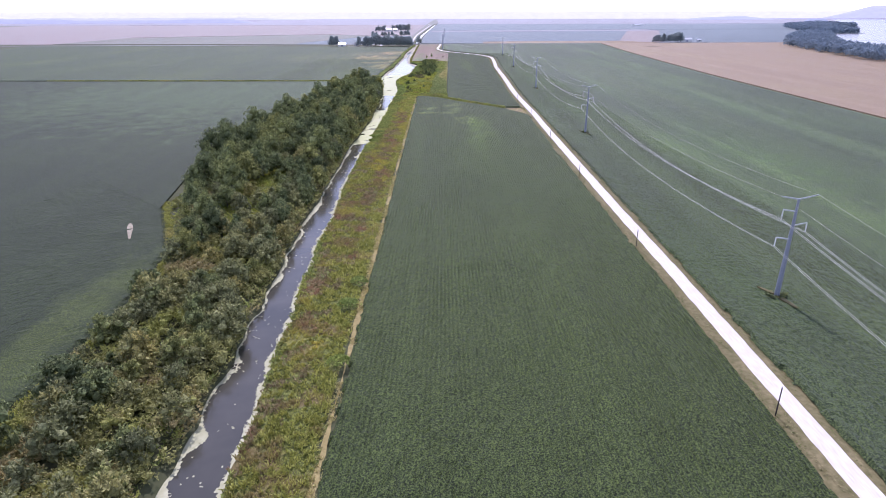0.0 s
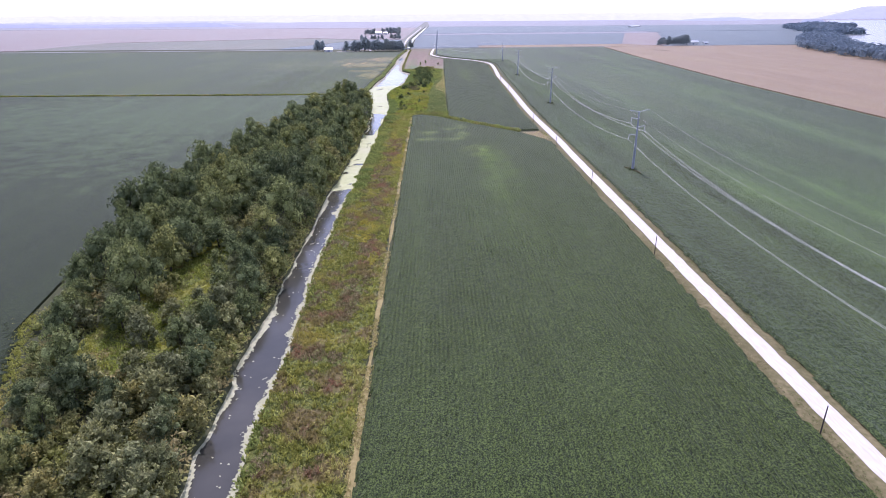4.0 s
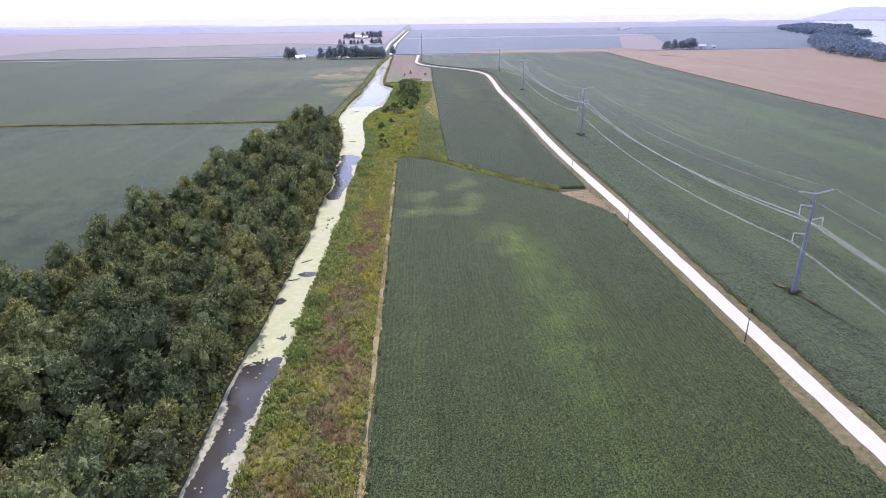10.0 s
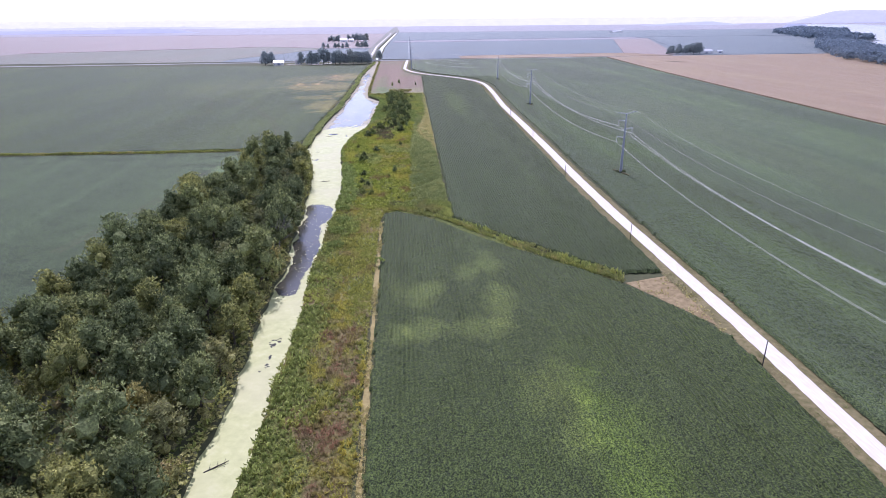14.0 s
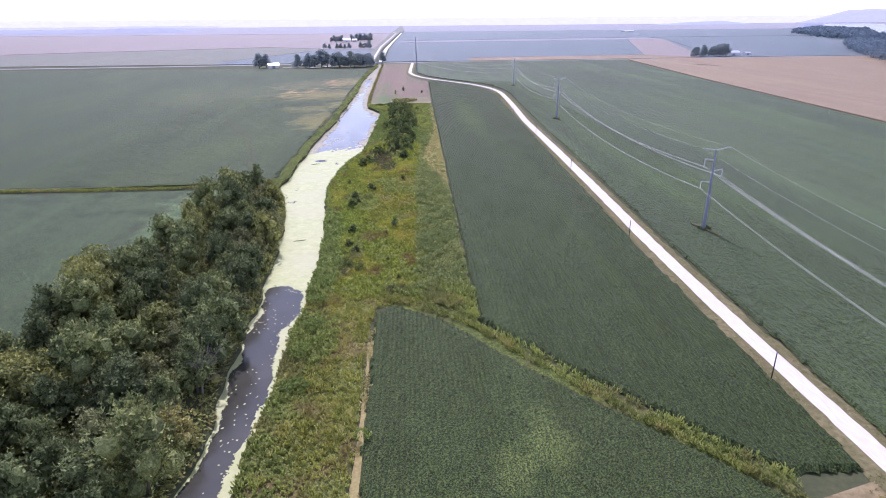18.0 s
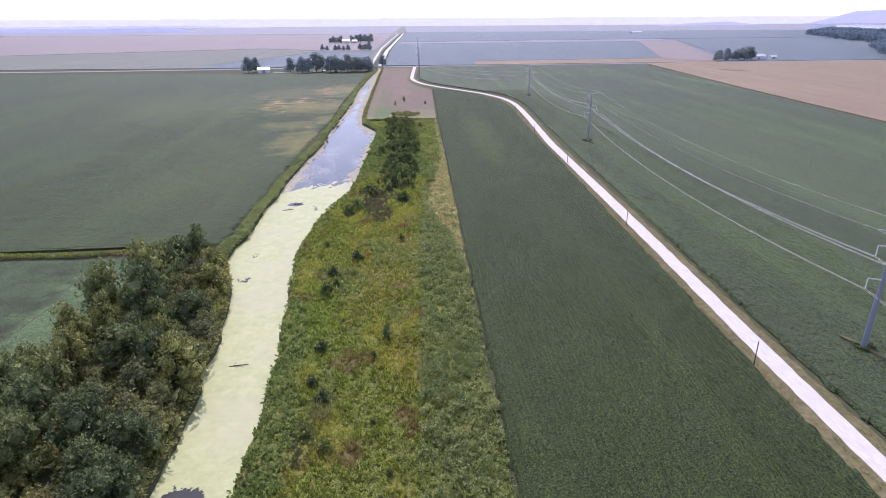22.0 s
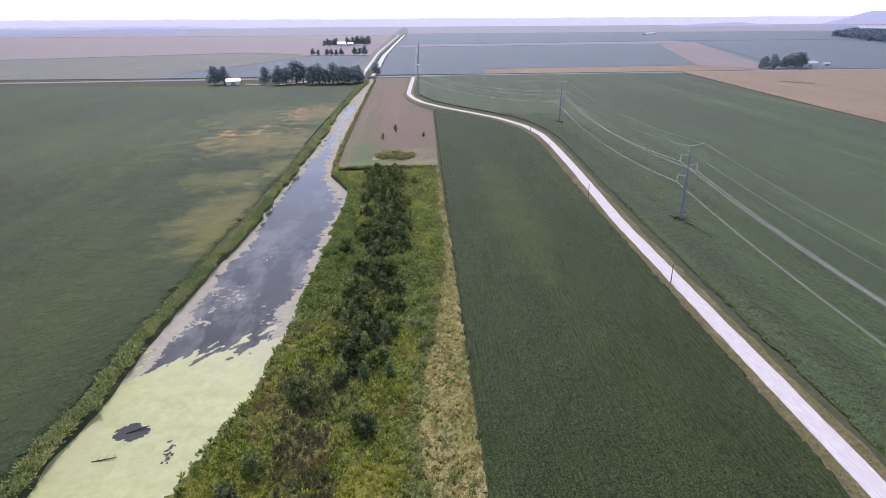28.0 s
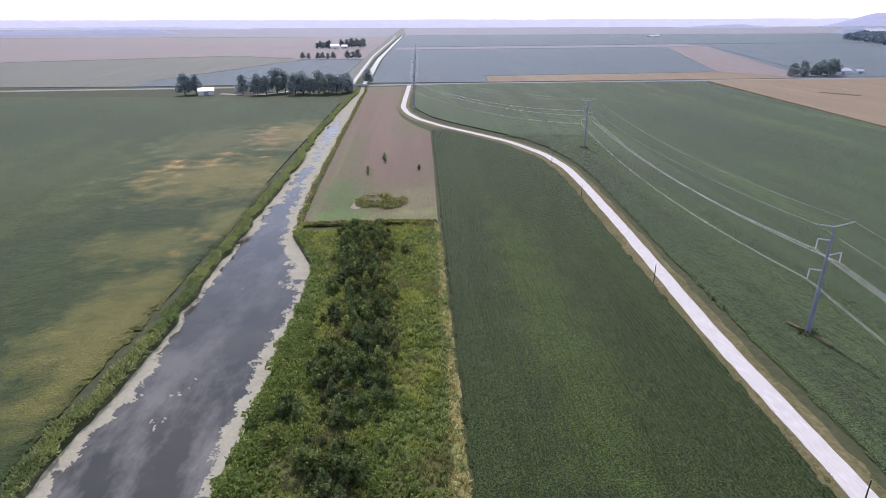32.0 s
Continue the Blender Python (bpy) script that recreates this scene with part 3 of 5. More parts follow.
# ---- the ditch: banks by their distance along the valley ----
DITCH_W = [(-140, -37), (55, -35.5), (95, -36.2), (150, -38.7), (240, -40.3), (300, -39.4), (366, -40), (417, -42.6), (466, -46.4), (486, -50), (503, -56),
           (551, -55.5), (605, -54.2), (650, -52.4), (792, -51.5), (880, -53), (1000, -50), (1060, -47.4), (1125, -50.5), (1243, -53), (1500, -56), (1880, -51), (2850, -38)]
DITCH_E = [(-140, -22), (55, -26.7), (84, -28.8), (141, -31.2), (215, -33.6), (300, -32.9), (341, -32.6), (373, -34), (416, -32.8), (458, -34.4), (499, -38.8), (516, -39.2),
           (540, -36.5), (563, -31), (620, -29), (660, -28.2), (682, -29.3), (704, -37.5), (735, -40), (830, -41.3), (1005, -43), (1081, -43.6), (1125, -46.5), (1243, -46), (1500, -49.5), (1880, -45), (2850, -31)]


def west_bank(y):
    y = np.asarray(y, float)
    return np.interp(y, *zip(*DITCH_W)) + (lump(y, 0 * y, 7, 1) - 0.5) * 1.4 + (lump(y, 0 * y, 2.3, 2) - 0.5) * 0.6


def east_bank(y):
    y = np.asarray(y, float)
    return np.interp(y, *zip(*DITCH_E)) + (lump(y, 0 * y, 9, 3) - 0.5) * 1.0 + (lump(y, 0 * y, 2.6, 4) - 0.5) * 0.5


WATER_Z = -1.2
ys = np.concatenate([np.arange(-140, 1130, 1.5), np.arange(1130, 2850, 12), [2900, 3400, 4100, 4700, 4950]])
wb, eb = west_bank(ys), east_bank(ys)
shut = ys > 2860
wb[shut], eb[shut] = -38, -31
deep = np.where(shut, 0.0, 1.0)
cols = [(np.full(len(ys), -4000.0), 0), (np.full(len(ys), -400.0), 0), (wb - 3.5, 0), (wb - 2.2, -0.1), (wb - 0.5, -0.9), (wb + 0.4, -1.45), ((wb + eb) / 2, -2.3),
        (eb - 0.4, -1.45), (eb + 0.4, -0.9), (eb + 1.5, -0.1), (eb + 2.5, 0), (np.full(len(ys), 400.0), 0), (np.full(len(ys), 4000.0), 0)]
gv = np.stack([np.stack([x, ys, z * deep], -1) for x, z in cols], 1)
gi = np.arange(len(ys) * len(cols)).reshape(len(ys), -1)
gf = np.stack([gi[:-1, :-1], gi[:-1, 1:], gi[1:, 1:], gi[1:, :-1]], -1).reshape(-1, 4)
tagged(new("ground", mesh_from("ground", gv.reshape(-1, 3), gf, ground_mat)), "flat earth of the river bottom with a ditch cut through it", "ground", "", "structure")
wy = ys[ys < 2856]
wv = np.stack([np.stack([west_bank(wy) - 0.4, wy, np.full(len(wy), WATER_Z)], -1), np.stack([east_bank(wy) + 0.3, wy, np.full(len(wy), WATER_Z)], -1)], 1)
wi = np.arange(len(wy) * 2).reshape(-1, 2)
tagged(new("water", mesh_from("water", wv.reshape(-1, 3), np.stack([wi[:-1, 0], wi[:-1, 1], wi[1:, 1], wi[1:, 0]], -1), water_mat)),
       "still brown-grey water in the drainage ditch", "water", "", "structure")

# duckweed and scum: how full the surface is, by distance along the ditch
def float_layer(name, lo, hi, cell, mat, label, scum):
    dy, dx = np.arange(lo, hi, cell), np.arange(-60, -20, cell)
    DX, DY = np.meshgrid(dx, dy)
    mid_w, mid_e = west_bank(DY), east_bank(DY)
    edge = np.minimum(DX - mid_w, mid_e - DX)
    fuzz = 0.42 * lump(DX, DY * 0.5, 7, 11) + 0.28 * lump(DX, DY * 0.8, 2.4, 12) + 0.18 * lump(DX, DY, 0.9, 13) + 0.12 * rng.random(DX.shape)
    # the duckweed ends in a ragged front across the pool
    front = 569 + 10 * lump(DX, DY * 0.15, 8, 15) + (DX + 42) * 0.5 + 16 * (lump(DX - 0.5 * DY, DY * 0.3, 2.5, 16) - 0.5) + 7 * (lump(DX - 0.5 * DY, DY * 0.5, 0.8, 26) - 0.5)
    if scum:
        east, west = np.maximum(mid_e - DX, 0), np.maximum(DX - mid_w, 0)
        cover = 0.9 * np.exp(-(east / (3.6 + 2.5 * lump(DX * 0, DY, 14, 18))) ** 2) + 0.85 * np.exp(-(west / (np.interp(DY, [560, 640, 680], [2.0, 2.2, 1.4]) + 2.2 * lump(DX * 0, DY, 11, 19))) ** 2) + 0.16 * np.exp(-np.maximum(DY - 600, 0) / 18) + np.interp(DY, [700, 800, 1125], [0.05, 0.2, 0.4])
        keep = (edge > -0.55) & (fuzz < 0.16 + 0.6 * cover) & (DY > front)
    else:
        cover = np.interp(DY, [20, 190, 240, 258, 264, 345, 358, 361, 424, 429, 640], [0.05, 0.1, 0.12, 0.16, 0.97, 0.97, 0.9, 0.12, 0.12, 1.1, 1.1])
        wide = np.where(DX - mid_w < mid_e - DX, 3.8 * np.clip(lump(DX * 0.2, DY, 6, 14) - 0.4, 0, 1) + 0.35, 1.0 + 1.1 * lump(DX * 0.2, DY, 7, 24))
        shore = 0.95 * np.exp(-(np.maximum(edge, 0) / wide) ** 2)
        keep = (edge > -0.55) & (fuzz < 0.2 + 0.66 * (cover + shore - 0.15)) & (DY < front)
        for hx, hy, ha, hb in ((-35.6, 299.2, 2.6, 1.5), (-48, 551.5, 2.6, 2.0), (-39, 285.5, 1.2, 1.5)):
            keep &= ((DX - hx) / ha) ** 2 + ((DY - hy) / hb) ** 2 > 0.5 + 0.8 * lump(DX, DY, 0.8, 27)
        keep |= (edge > 0.3) & (DY < front) & (rng.random(DX.shape) < 0.003 + 0.012 * (lump(DX, DY, 4, 17) > 0.62))
    di = np.arange(DX.size).reshape(DX.shape)
    dv = np.stack([DX + (rng.random(DX.shape) - 0.5) * cell * 0.9, DY + (rng.random(DX.shape) - 0.5) * cell * 0.9, np.full(DX.shape, WATER_Z + (0.008 if scum else 0.012 + lo * 0.00001 if lo < 500 else 0.02))], -1).reshape(-1, 3)
    df = np.stack([di[:-1, :-1], di[:-1, 1:], di[1:, 1:], di[1:, :-1]], -1)[keep[:-1, :-1]]
    used = np.unique(df)
    back = np.zeros(DX.size, np.int32)
    back[used] = np.arange(len(used))
    tagged(new(name, mesh_from(name, dv[used], back[df], mat)), label, "duckweed", "", "stuff")


rim_mat = plain_mat("bleached_duckweed", (0.45, 0.45, 0.27), (0.62, 0.61, 0.42), 1.2, 0.9, 0, 0.2, 0.2)
float_layer("duckweed", 20, 262, 0.22, rim_mat, "broken rim of duckweed along the ditch banks", False)
float_layer("duckweed", 261.8, 346, 0.36, duck_mat, "pale yellow-green duckweed floating on the ditch water", False)
float_layer("duckweed", 345.1, 436, 0.22, duck_mat, "pale duckweed mats round an open reach of the ditch", False)
float_layer("duckweed", 435.1, 560, 0.36, duck_mat, "pale yellow-green duckweed covering the ditch water", False)
float_layer("duckweed", 559, 640, 0.28, duck_mat, "ragged front of duckweed drifting into the pool", False)
float_layer("algae_scum", 560, 720, 0.26, scum_mat, "thin beige algae scum along the shores of the pool", True)
float_layer("algae_scum", 720, 1125, 0.5, scum_mat, "thin beige algae scum in the far ditch", True)

# ---- roads ----
ROAD = smooth_line([(50.7, -140), (50.9, 60), (51.0, 124), (50.7, 164), (50.8, 240), (50.8, 300), (51.3, 338), (50.7, 380), (50.4, 409), (50.9, 450), (52.3, 500), (53.4, 553), (53.7, 571), (54.1, 600), (54.7, 640), (58.1, 700), (60.1, 750), (60.2, 778), (56.3, 805), (45.3, 834),
                    (30.3, 858), (14.3, 882), (1.3, 908), (-5.7, 934), (-9, 962), (-7.7, 1010), (-6.1, 1060), (-4.7, 1106)], 3.0)
GROW = np.interp(ROAD[:, 1], [0, 300, 420, 560, 700], [0.95, 0.97, 1.04, 1.13, 1.05])
ribbon("road_verge", ROAD, [(-4.7, 0.02), (-3.6, 0.1), (-2.5, 0.2), (2.4, 0.2), (3.0, 0.1), (3.9, 0.02)], verge_mat, "worn grass verge along the gravel road", "verge", "structure", 0.9)
ribbon("gravel_road", ROAD, [(-1.74, 0.16), (-1.5, 0.27), (-0.7, 0.29), (0, 0.33), (0.7, 0.29), (1.5, 0.27), (1.74, 0.16)], gravel_mat, "white gravel farm road", "road", "structure", 0.35, grow=GROW)
CROSS = smooth_line([(-900, 1062), (-355, 1084), (-49, 1109), (36, 1118), (281, 1128), (392, 1136), (900, 1150)], 8.0)
ribbon("cross_road", CROSS, [(-4.5, 0.03), (-2.6, 0.4), (2.6, 0.4), (4.5, 0.03)], asphalt_mat, "pale country road crossing the fields", "road", "structure", 0.3)
ribbon("far_lane", smooth_line([(-58, 1114), (-60, 1190), (-65.5, 1572), (-60, 2100), (-54, 2690), (-70, 2900)], 12), [(-1.8, 0.1), (-1.4, 0.24), (1.4, 0.24), (1.8, 0.1)], gravel_mat, "gravel lane beside the far ditch", "road")

# ---- fields ----
canopy("soybean_field", [(-122, 40), (-64.6, 40), (-63.4, 69), (-62.2, 98), (-64.6, 120), (-66.6, 133), (-82, 165), (-122, 200)], soy_west_mat, (0.9, 0.9), 0.7, 0.14, "dark green soybean canopy beside the brush")
canopy("soybean_field", [(-150, 509.5), (-59.6, 512), (-58.4, 600), (-56.4, 700), (-55.6, 760), (-150, 760)], bean_turning_mat, (1.0, 1.0), 0.66, 0.14, "soybean canopy turning yellow in patches")
slab("crop_west", [(-700, -140), (-66, -140), (-65.5, 60), (-64, 98), (-66.5, 120), (-68.4, 134), (-83, 165), (-92, 215), (-97, 262), (-95, 300), (-84, 370), (-80, 420), (-73, 468), (-68, 503), (-130, 503), (-700, 512)],
     0.58, soy_west_mat, "dark green soybean field west of the ditch", "crop", "stuff")
slab("crop_northwest", [(-700, 518), (-130, 509), (-61, 512.5), (-60, 600), (-58, 700), (-56.4, 880), (-55, 985), (-60, 1016), (-110, 1020), (-200, 1030), (-700, 1056)], 0.55, bean_turning_mat,
     "green soybean field turning yellow in patches", "crop", "stuff")
canopy("soybean_field", [(-14.5, -60), (-15.6, 90), (-16.4, 200), (-17.3, 330), (-17.6, 410), (-14, 412.5), (-4.6, 406), (4.5, 393.2), (14, 381.6), (25.5, 369), (36, 356.6), (44, 342), (47.3, 333), (46.6, 250), (46.8, 100), (46.4, -60)],
       soy_mat, (0.38, 0.9), 0.72, 0.24, "dark green soybean canopy with pale lodged patches", rows=0.16)
canopy("soybean_field", [(2.6, 421), (2.4, 404.8), (9.5, 395.6), (16.7, 385.8), (27.6, 373.2), (37, 362), (47.0, 362), (46.3, 409), (46.8, 450), (48.2, 500), (49.4, 553), (50.4, 600), (52.8, 690), (55, 755), (53.5, 792), (43, 824), (28, 850), (17, 868), (8, 868), (5.6, 712), (4.2, 600), (3.2, 500)],
       soy_north_mat, (0.38, 0.95), 0.72, 0.24, "dark green soybean field between the weeds and the road", rows=0.16)
canopy("soybean_field", [(54.0, -60), (54.2, 124), (54.4, 297), (54.8, 409), (55.6, 450), (57.2, 500), (58.9, 553), (60.0, 600), (63, 690), (66.5, 760), (65.5, 790), (61, 818), (54, 838), (45, 850), (88, 850), (96, 400), (96, -60)],
       soy_east_mat, (0.5, 0.8), 0.72, 0.3, "dark green soybean canopy under the power line")
slab("crop_east", [(57.5, -140), (228, -140), (234, 320), (240, 560), (258, 857), (280, 1120), (30, 1112), (2, 1100), (-2, 985), (0.5, 950), (9, 916), (21, 892), (37, 867), (53, 842), (62, 818), (66, 792), (67.5, 760), (64, 690), (60, 600), (58.5, 330)], 0.6, soy_east_mat,
     "broad green soybean field east of the road", "crop", "stuff")
slab("crop_corn", [(231, -140), (900, -140), (900, 1140), (392, 1128), (283, 1120), (260, 857), (242, 560), (236, 320)], 0.9, corn_mat, "ripe tan corn field", "crop", "stuff")
slab("stubble_field", [(-36, 712), (4.5, 712), (5.8, 780), (7, 866), (-1, 885), (-9, 915), (-13.5, 955), (-12, 1010), (-10, 1098), (-41.5, 1096), (-40, 1000), (-38.5, 830), (-37, 740)], 0.12, stubble_mat,
     "mown stubble field with green regrowth", "field", "stuff")
slab("bare_patch", [(36.5, 357.5), (49, 361), (49.4, 350), (48.6, 338), (47.6, 336), (43, 345)], 0.06, soil_mat, "bare washed soil by the gravel road", "soil", "stuff")
ribbon("earth_strip", smooth_line([(-15.3, -60), (-16.2, 90), (-17.2, 200), (-17.8, 300), (-18.2, 400)], 1.5), [(-0.25, 0.03), (0, 0.06), (0.4, 0.03)], path_mat, "bare tan earth strip along the crop", "soil", "structure", 0.3, 0.7)

# far country, beyond the cross road, haze put into its paler crop colours
FAR = [([(-75, 1122), (-75, 1480), (-160, 1490), (-262, 1160), (-262, 1112)], hazed_green_mat, "far green crop beyond the cross road"),
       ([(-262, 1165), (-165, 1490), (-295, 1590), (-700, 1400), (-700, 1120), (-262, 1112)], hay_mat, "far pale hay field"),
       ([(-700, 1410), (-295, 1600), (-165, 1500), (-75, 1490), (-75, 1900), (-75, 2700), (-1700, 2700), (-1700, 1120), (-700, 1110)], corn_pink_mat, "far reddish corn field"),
       ([(-40, 1130), (70, 1130), (75, 1196), (338, 1224), (530, 1836), (-35, 1770)], hazed_green_mat, "far green crop along the ditch"),
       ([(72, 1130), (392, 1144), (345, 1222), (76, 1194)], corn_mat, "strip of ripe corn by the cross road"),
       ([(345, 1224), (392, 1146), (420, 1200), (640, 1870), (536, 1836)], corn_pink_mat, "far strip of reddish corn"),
       ([(-35, 1780), (536, 1842), (645, 1875), (640, 1990), (-30, 1890)], hazed_ripe_mat, "far band of ripe corn"),
       ([(-25, 1900), (640, 2000), (1700, 2050), (1700, 2900), (-20, 2900)], hazed_green_mat, "distant green crop"),
       ([(425, 1150), (900, 1160), (1700, 1300), (1700, 2040), (650, 1985), (645, 1870)], hazed_green_mat, "wide distant green crop"),
       ([(-1700, 2720), (-75, 2720), (-60, 4900), (-3900, 4900), (-3900, 2720)], hazed_ripe_mat, "distant ripe fields"),
       ([(-20, 2910), (1700, 2910), (3900, 2910), (3900, 4900), (-50, 4900)], hazed_ripe_mat, "distant ripe fields by the horizon")]
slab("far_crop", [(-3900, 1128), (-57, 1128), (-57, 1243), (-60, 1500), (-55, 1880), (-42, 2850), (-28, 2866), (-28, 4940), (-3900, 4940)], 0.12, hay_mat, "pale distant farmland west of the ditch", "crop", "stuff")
slab("far_crop", [(-42.5, 1132), (3900, 1160), (3900, 4940), (-27, 4940), (-27, 2850), (-41.5, 1880), (-46, 1500), (-43, 1243)], 0.12, hazed_green_mat, "distant farmland east of the ditch, haze in its colour", "crop", "stuff")
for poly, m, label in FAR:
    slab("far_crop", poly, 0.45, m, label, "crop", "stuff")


# ---- trees ----
def crown_cards(lobes, per_lobe, size, r, shell=0.35):
    """Leaf clumps over a cluster of uneven lobes, each (x, y, z, radius, squash)."""
    out = []
    for x, y, z, rad, squash in lobes:
        n = int(per_lobe * rad * rad)
        d = r.normal(size=(n, 3))
        d /= np.linalg.norm(d, axis=1)[:, None]
        d[:, 2] = np.where(d[:, 2] < -0.45, -d[:, 2], d[:, 2])
        k = rad * (1 - shell * r.random((n, 1)) ** 2) * (0.85 + 0.4 * r.random((n, 1)))
        P = np.array([x, y, z]) + d * k * np.array([1, 1, squash])
        out.append(cards(P, size * (0.75 + 0.5 * r.random(n)), 0.3, 0.36, r, d))
    return np.concatenate(out)


def crown_sprays(lobes, per_m2, length, width, k, r, rise=0.55):
    """Foliage of uneven lobes: each lobe swells into tufts, with a leaf spray at every point of its upper side."""
    PP, AA = [], []
    for x, y, z, rad, squash in lobes:
        n = max(6, int(per_m2 * 8.5 * rad * rad))
        d = r.normal(size=(n, 3))
        d /= np.linalg.norm(d, axis=1)[:, None]
        d[:, 2] = np.where(d[:, 2] < -0.35, -d[:, 2], d[:, 2])
        tuft = r.normal(size=(7, 3))
        tuft /= np.linalg.norm(tuft, axis=1)[:, None]
        near = np.max(d @ tuft.T, axis=1)
        k_out = rad * (0.56 + 0.5 * np.clip((near - 0.5) / 0.45, 0, 1) + 0.1 * r.random(n))
        PP.append(np.array([x, y, z]) + d * k_out[:, None] * np.array([1, 1, squash]))
        AA.append(d + np.array([0, 0, rise]))
    A = np.concatenate(AA)
    A /= np.linalg.norm(A, axis=1)[:, None]
    return fans(np.concatenate(PP), A, length, width, k, 0.75, r, 0.6)


def inner_mass(lobes, r, fill=0.6):
    """The closed twigs and leaves in the middle of each lobe, as a lumpy mass of triangles."""
    a = (1 + 5 ** 0.5) / 2
    ico = np.array([(-1, a, 0), (1, a, 0), (-1, -a, 0), (1, -a, 0), (0, -1, a), (0, 1, a), (0, -1, -a), (0, 1, -a), (a, 0, -1), (a, 0, 1), (-a, 0, -1), (-a, 0, 1)]) / (1 + a * a) ** 0.5
    tri = np.array([(i, j, k) for i in range(12) for j in range(i + 1, 12) for k in range(j + 1, 12) if max(np.linalg.norm(ico[i] - ico[j]), np.linalg.norm(ico[j] - ico[k]), np.linalg.norm(ico[i] - ico[k])) < 1.1])
    V = [np.array([x, y, z]) + ico * rad * fill * (0.75 + 0.5 * r.random((12, 1))) * np.array([1, 1, squash]) for x, y, z, rad, squash in lobes]
    return np.concatenate(V), np.concatenate([tri + 12 * q for q in range(len(lobes))])


def make_tree(height, spread, seed, leaf, kind="round", per=1.14, size=0.56, limbs=7, name="deciduous_tree", slim=0.5):
    """A tree at the origin: tapered trunk, limbs, and a crown of leaf clumps in uneven lobes."""
    r = np.random.default_rng(seed)
    root = new(name)
    bm = bmesh.new()
    lean = Vector((r.normal() * 0.3, r.normal() * 0.3, height * 0.55))
    tube(bm, (0, 0, -0.2), lean * 0.45, 0.03 * height, 0.022 * height, 7)
    small = name in ("shrub", "bush", "young_cedar", "sapling")
    if not small:
        tube(bm, lean * 0.45, lean, 0.022 * height, 0.012 * height, 7)
        part("trunk", bm, bark_mat, root)
    lobes = []
    for k in range(limbs):
        a = k * 2.4 + r.random() * 0.8
        h = height * (0.42 + 0.42 * (k / max(limbs - 1, 1)) + 0.06 * r.normal())
        reach = spread * (0.75 - 0.5 * (k / max(limbs - 1, 1)) ** 2) * (0.75 + 0.4 * r.random())
        tip = Vector((math.cos(a) * reach, math.sin(a) * reach, h))
        if not small:
            bm = bmesh.new()
        if not small:
            tube(bm, lean * (0.4 + 0.5 * k / limbs), tip, 0.009 * height, 0.003 * height, 5)
            part("limb", bm, bark_mat, root)
        lobes.append((tip.x, tip.y, tip.z, spread * (0.36 + 0.16 * r.random()), 0.85 + 0.35 * r.random()))
        if kind == "round":
            lobes.append((tip.x * 0.45, tip.y * 0.45, h + 0.12 * height * r.random(), spread * (0.28 + 0.14 * r.random()), 0.95))
            b2 = a + 1.2
            lobes.append((math.cos(b2) * spread * 0.72, math.sin(b2) * spread * 0.72, height * (0.2 + 0.22 * r.random()), spread * (0.3 + 0.16 * r.random()), 1.1))
    if kind == "spire":
        lobes = [(0.12 * spread * r.normal(), 0.12 * spread * r.normal(), height * (0.25 + 0.7 * f), spread * (0.75 - 0.6 * f), 1.3) for f in np.linspace(0, 1, 7)]
    else:
        lobes.append((lean.x, lean.y, height * 0.86, spread * 0.42, 1.0))
    if small:
        part("stem", bm, bark_mat, root)
    V, F = crown_sprays(lobes, per, size, size * slim, 4, r, 0.9 if leaf is willow_leaf else 0.5)
    VI, FI = inner_mass(lobes, r)
    V, F = np.concatenate([V, VI]), np.concatenate([F, FI + len(V)])
    V[:, 2] = np.maximum(V[:, 2], 0.05)
    crown = mesh_from("crown", V, F, leaf)
    part_me("crown", crown, root)
    return root


def place(x, y, s=1.0, turn=0.0, z=0.0, tall=1.0):
    return Matrix.Translation((x, y, z)) @ Matrix.Rotation(turn, 4, "Z") @ Matrix.Diagonal((s, s, s * tall, 1))


# the belt of trees west of the ditch
BELT_LEFT = [(40, -62.5), (77, -61.2), (99, -60.3), (120, -62.6), (133, -64.6), (150, -72), (170, -82), (225, -93), (265, -96), (300, -94), (363, -85), (414, -80), (455, -75), (506, -67)]


def belt_left(y):
    return np.interp(y, *zip(*BELT_LEFT))


kinds = [make_tree(9.5, 4.2, 1, tree_leaf), make_tree(8.5, 3.8, 2, tree_leaf), make_tree(10.5, 4.0, 3, tree_leaf, limbs=9), make_tree(7.5, 3.6, 4, willow_leaf), make_tree(9.0, 4.4, 5, tree_leaf, limbs=8), make_tree(6.5, 3.4, 6, willow_leaf)]
for k, ob in enumerate(kinds):
    tagged(ob, "yellow-green willow tree beside the ditch" if k in (3, 5) else "dark green broadleaf tree in the wood beside the ditch", "tree", "trees of the ditch-side wood")
spots = []
tries = 0
while len(spots) < 270 and tries < 60000:
    tries += 1
    y = rng.uniform(128, 503)
    x = rng.uniform(belt_left(y) + 3.6, float(west_bank(y)) - 2.4)
    clearing = (-62.5 < x < -50 and 164 < y < 206) or (-72 < x < -50 and 150 < y <= 164) or (-50 <= x < -46 and 158 < y < 178) or (x > -58 and y < 150) or (y > 425 and (x - belt_left(y)) / (float(west_bank(y)) - belt_left(y)) > 0.45 and rng.random() < 0.4)
    if clearing or any((x - a) ** 2 + (y - b) ** 2 < 5.6 ** 2 for a, b in spots):
        continue
    spots.append((x, y))
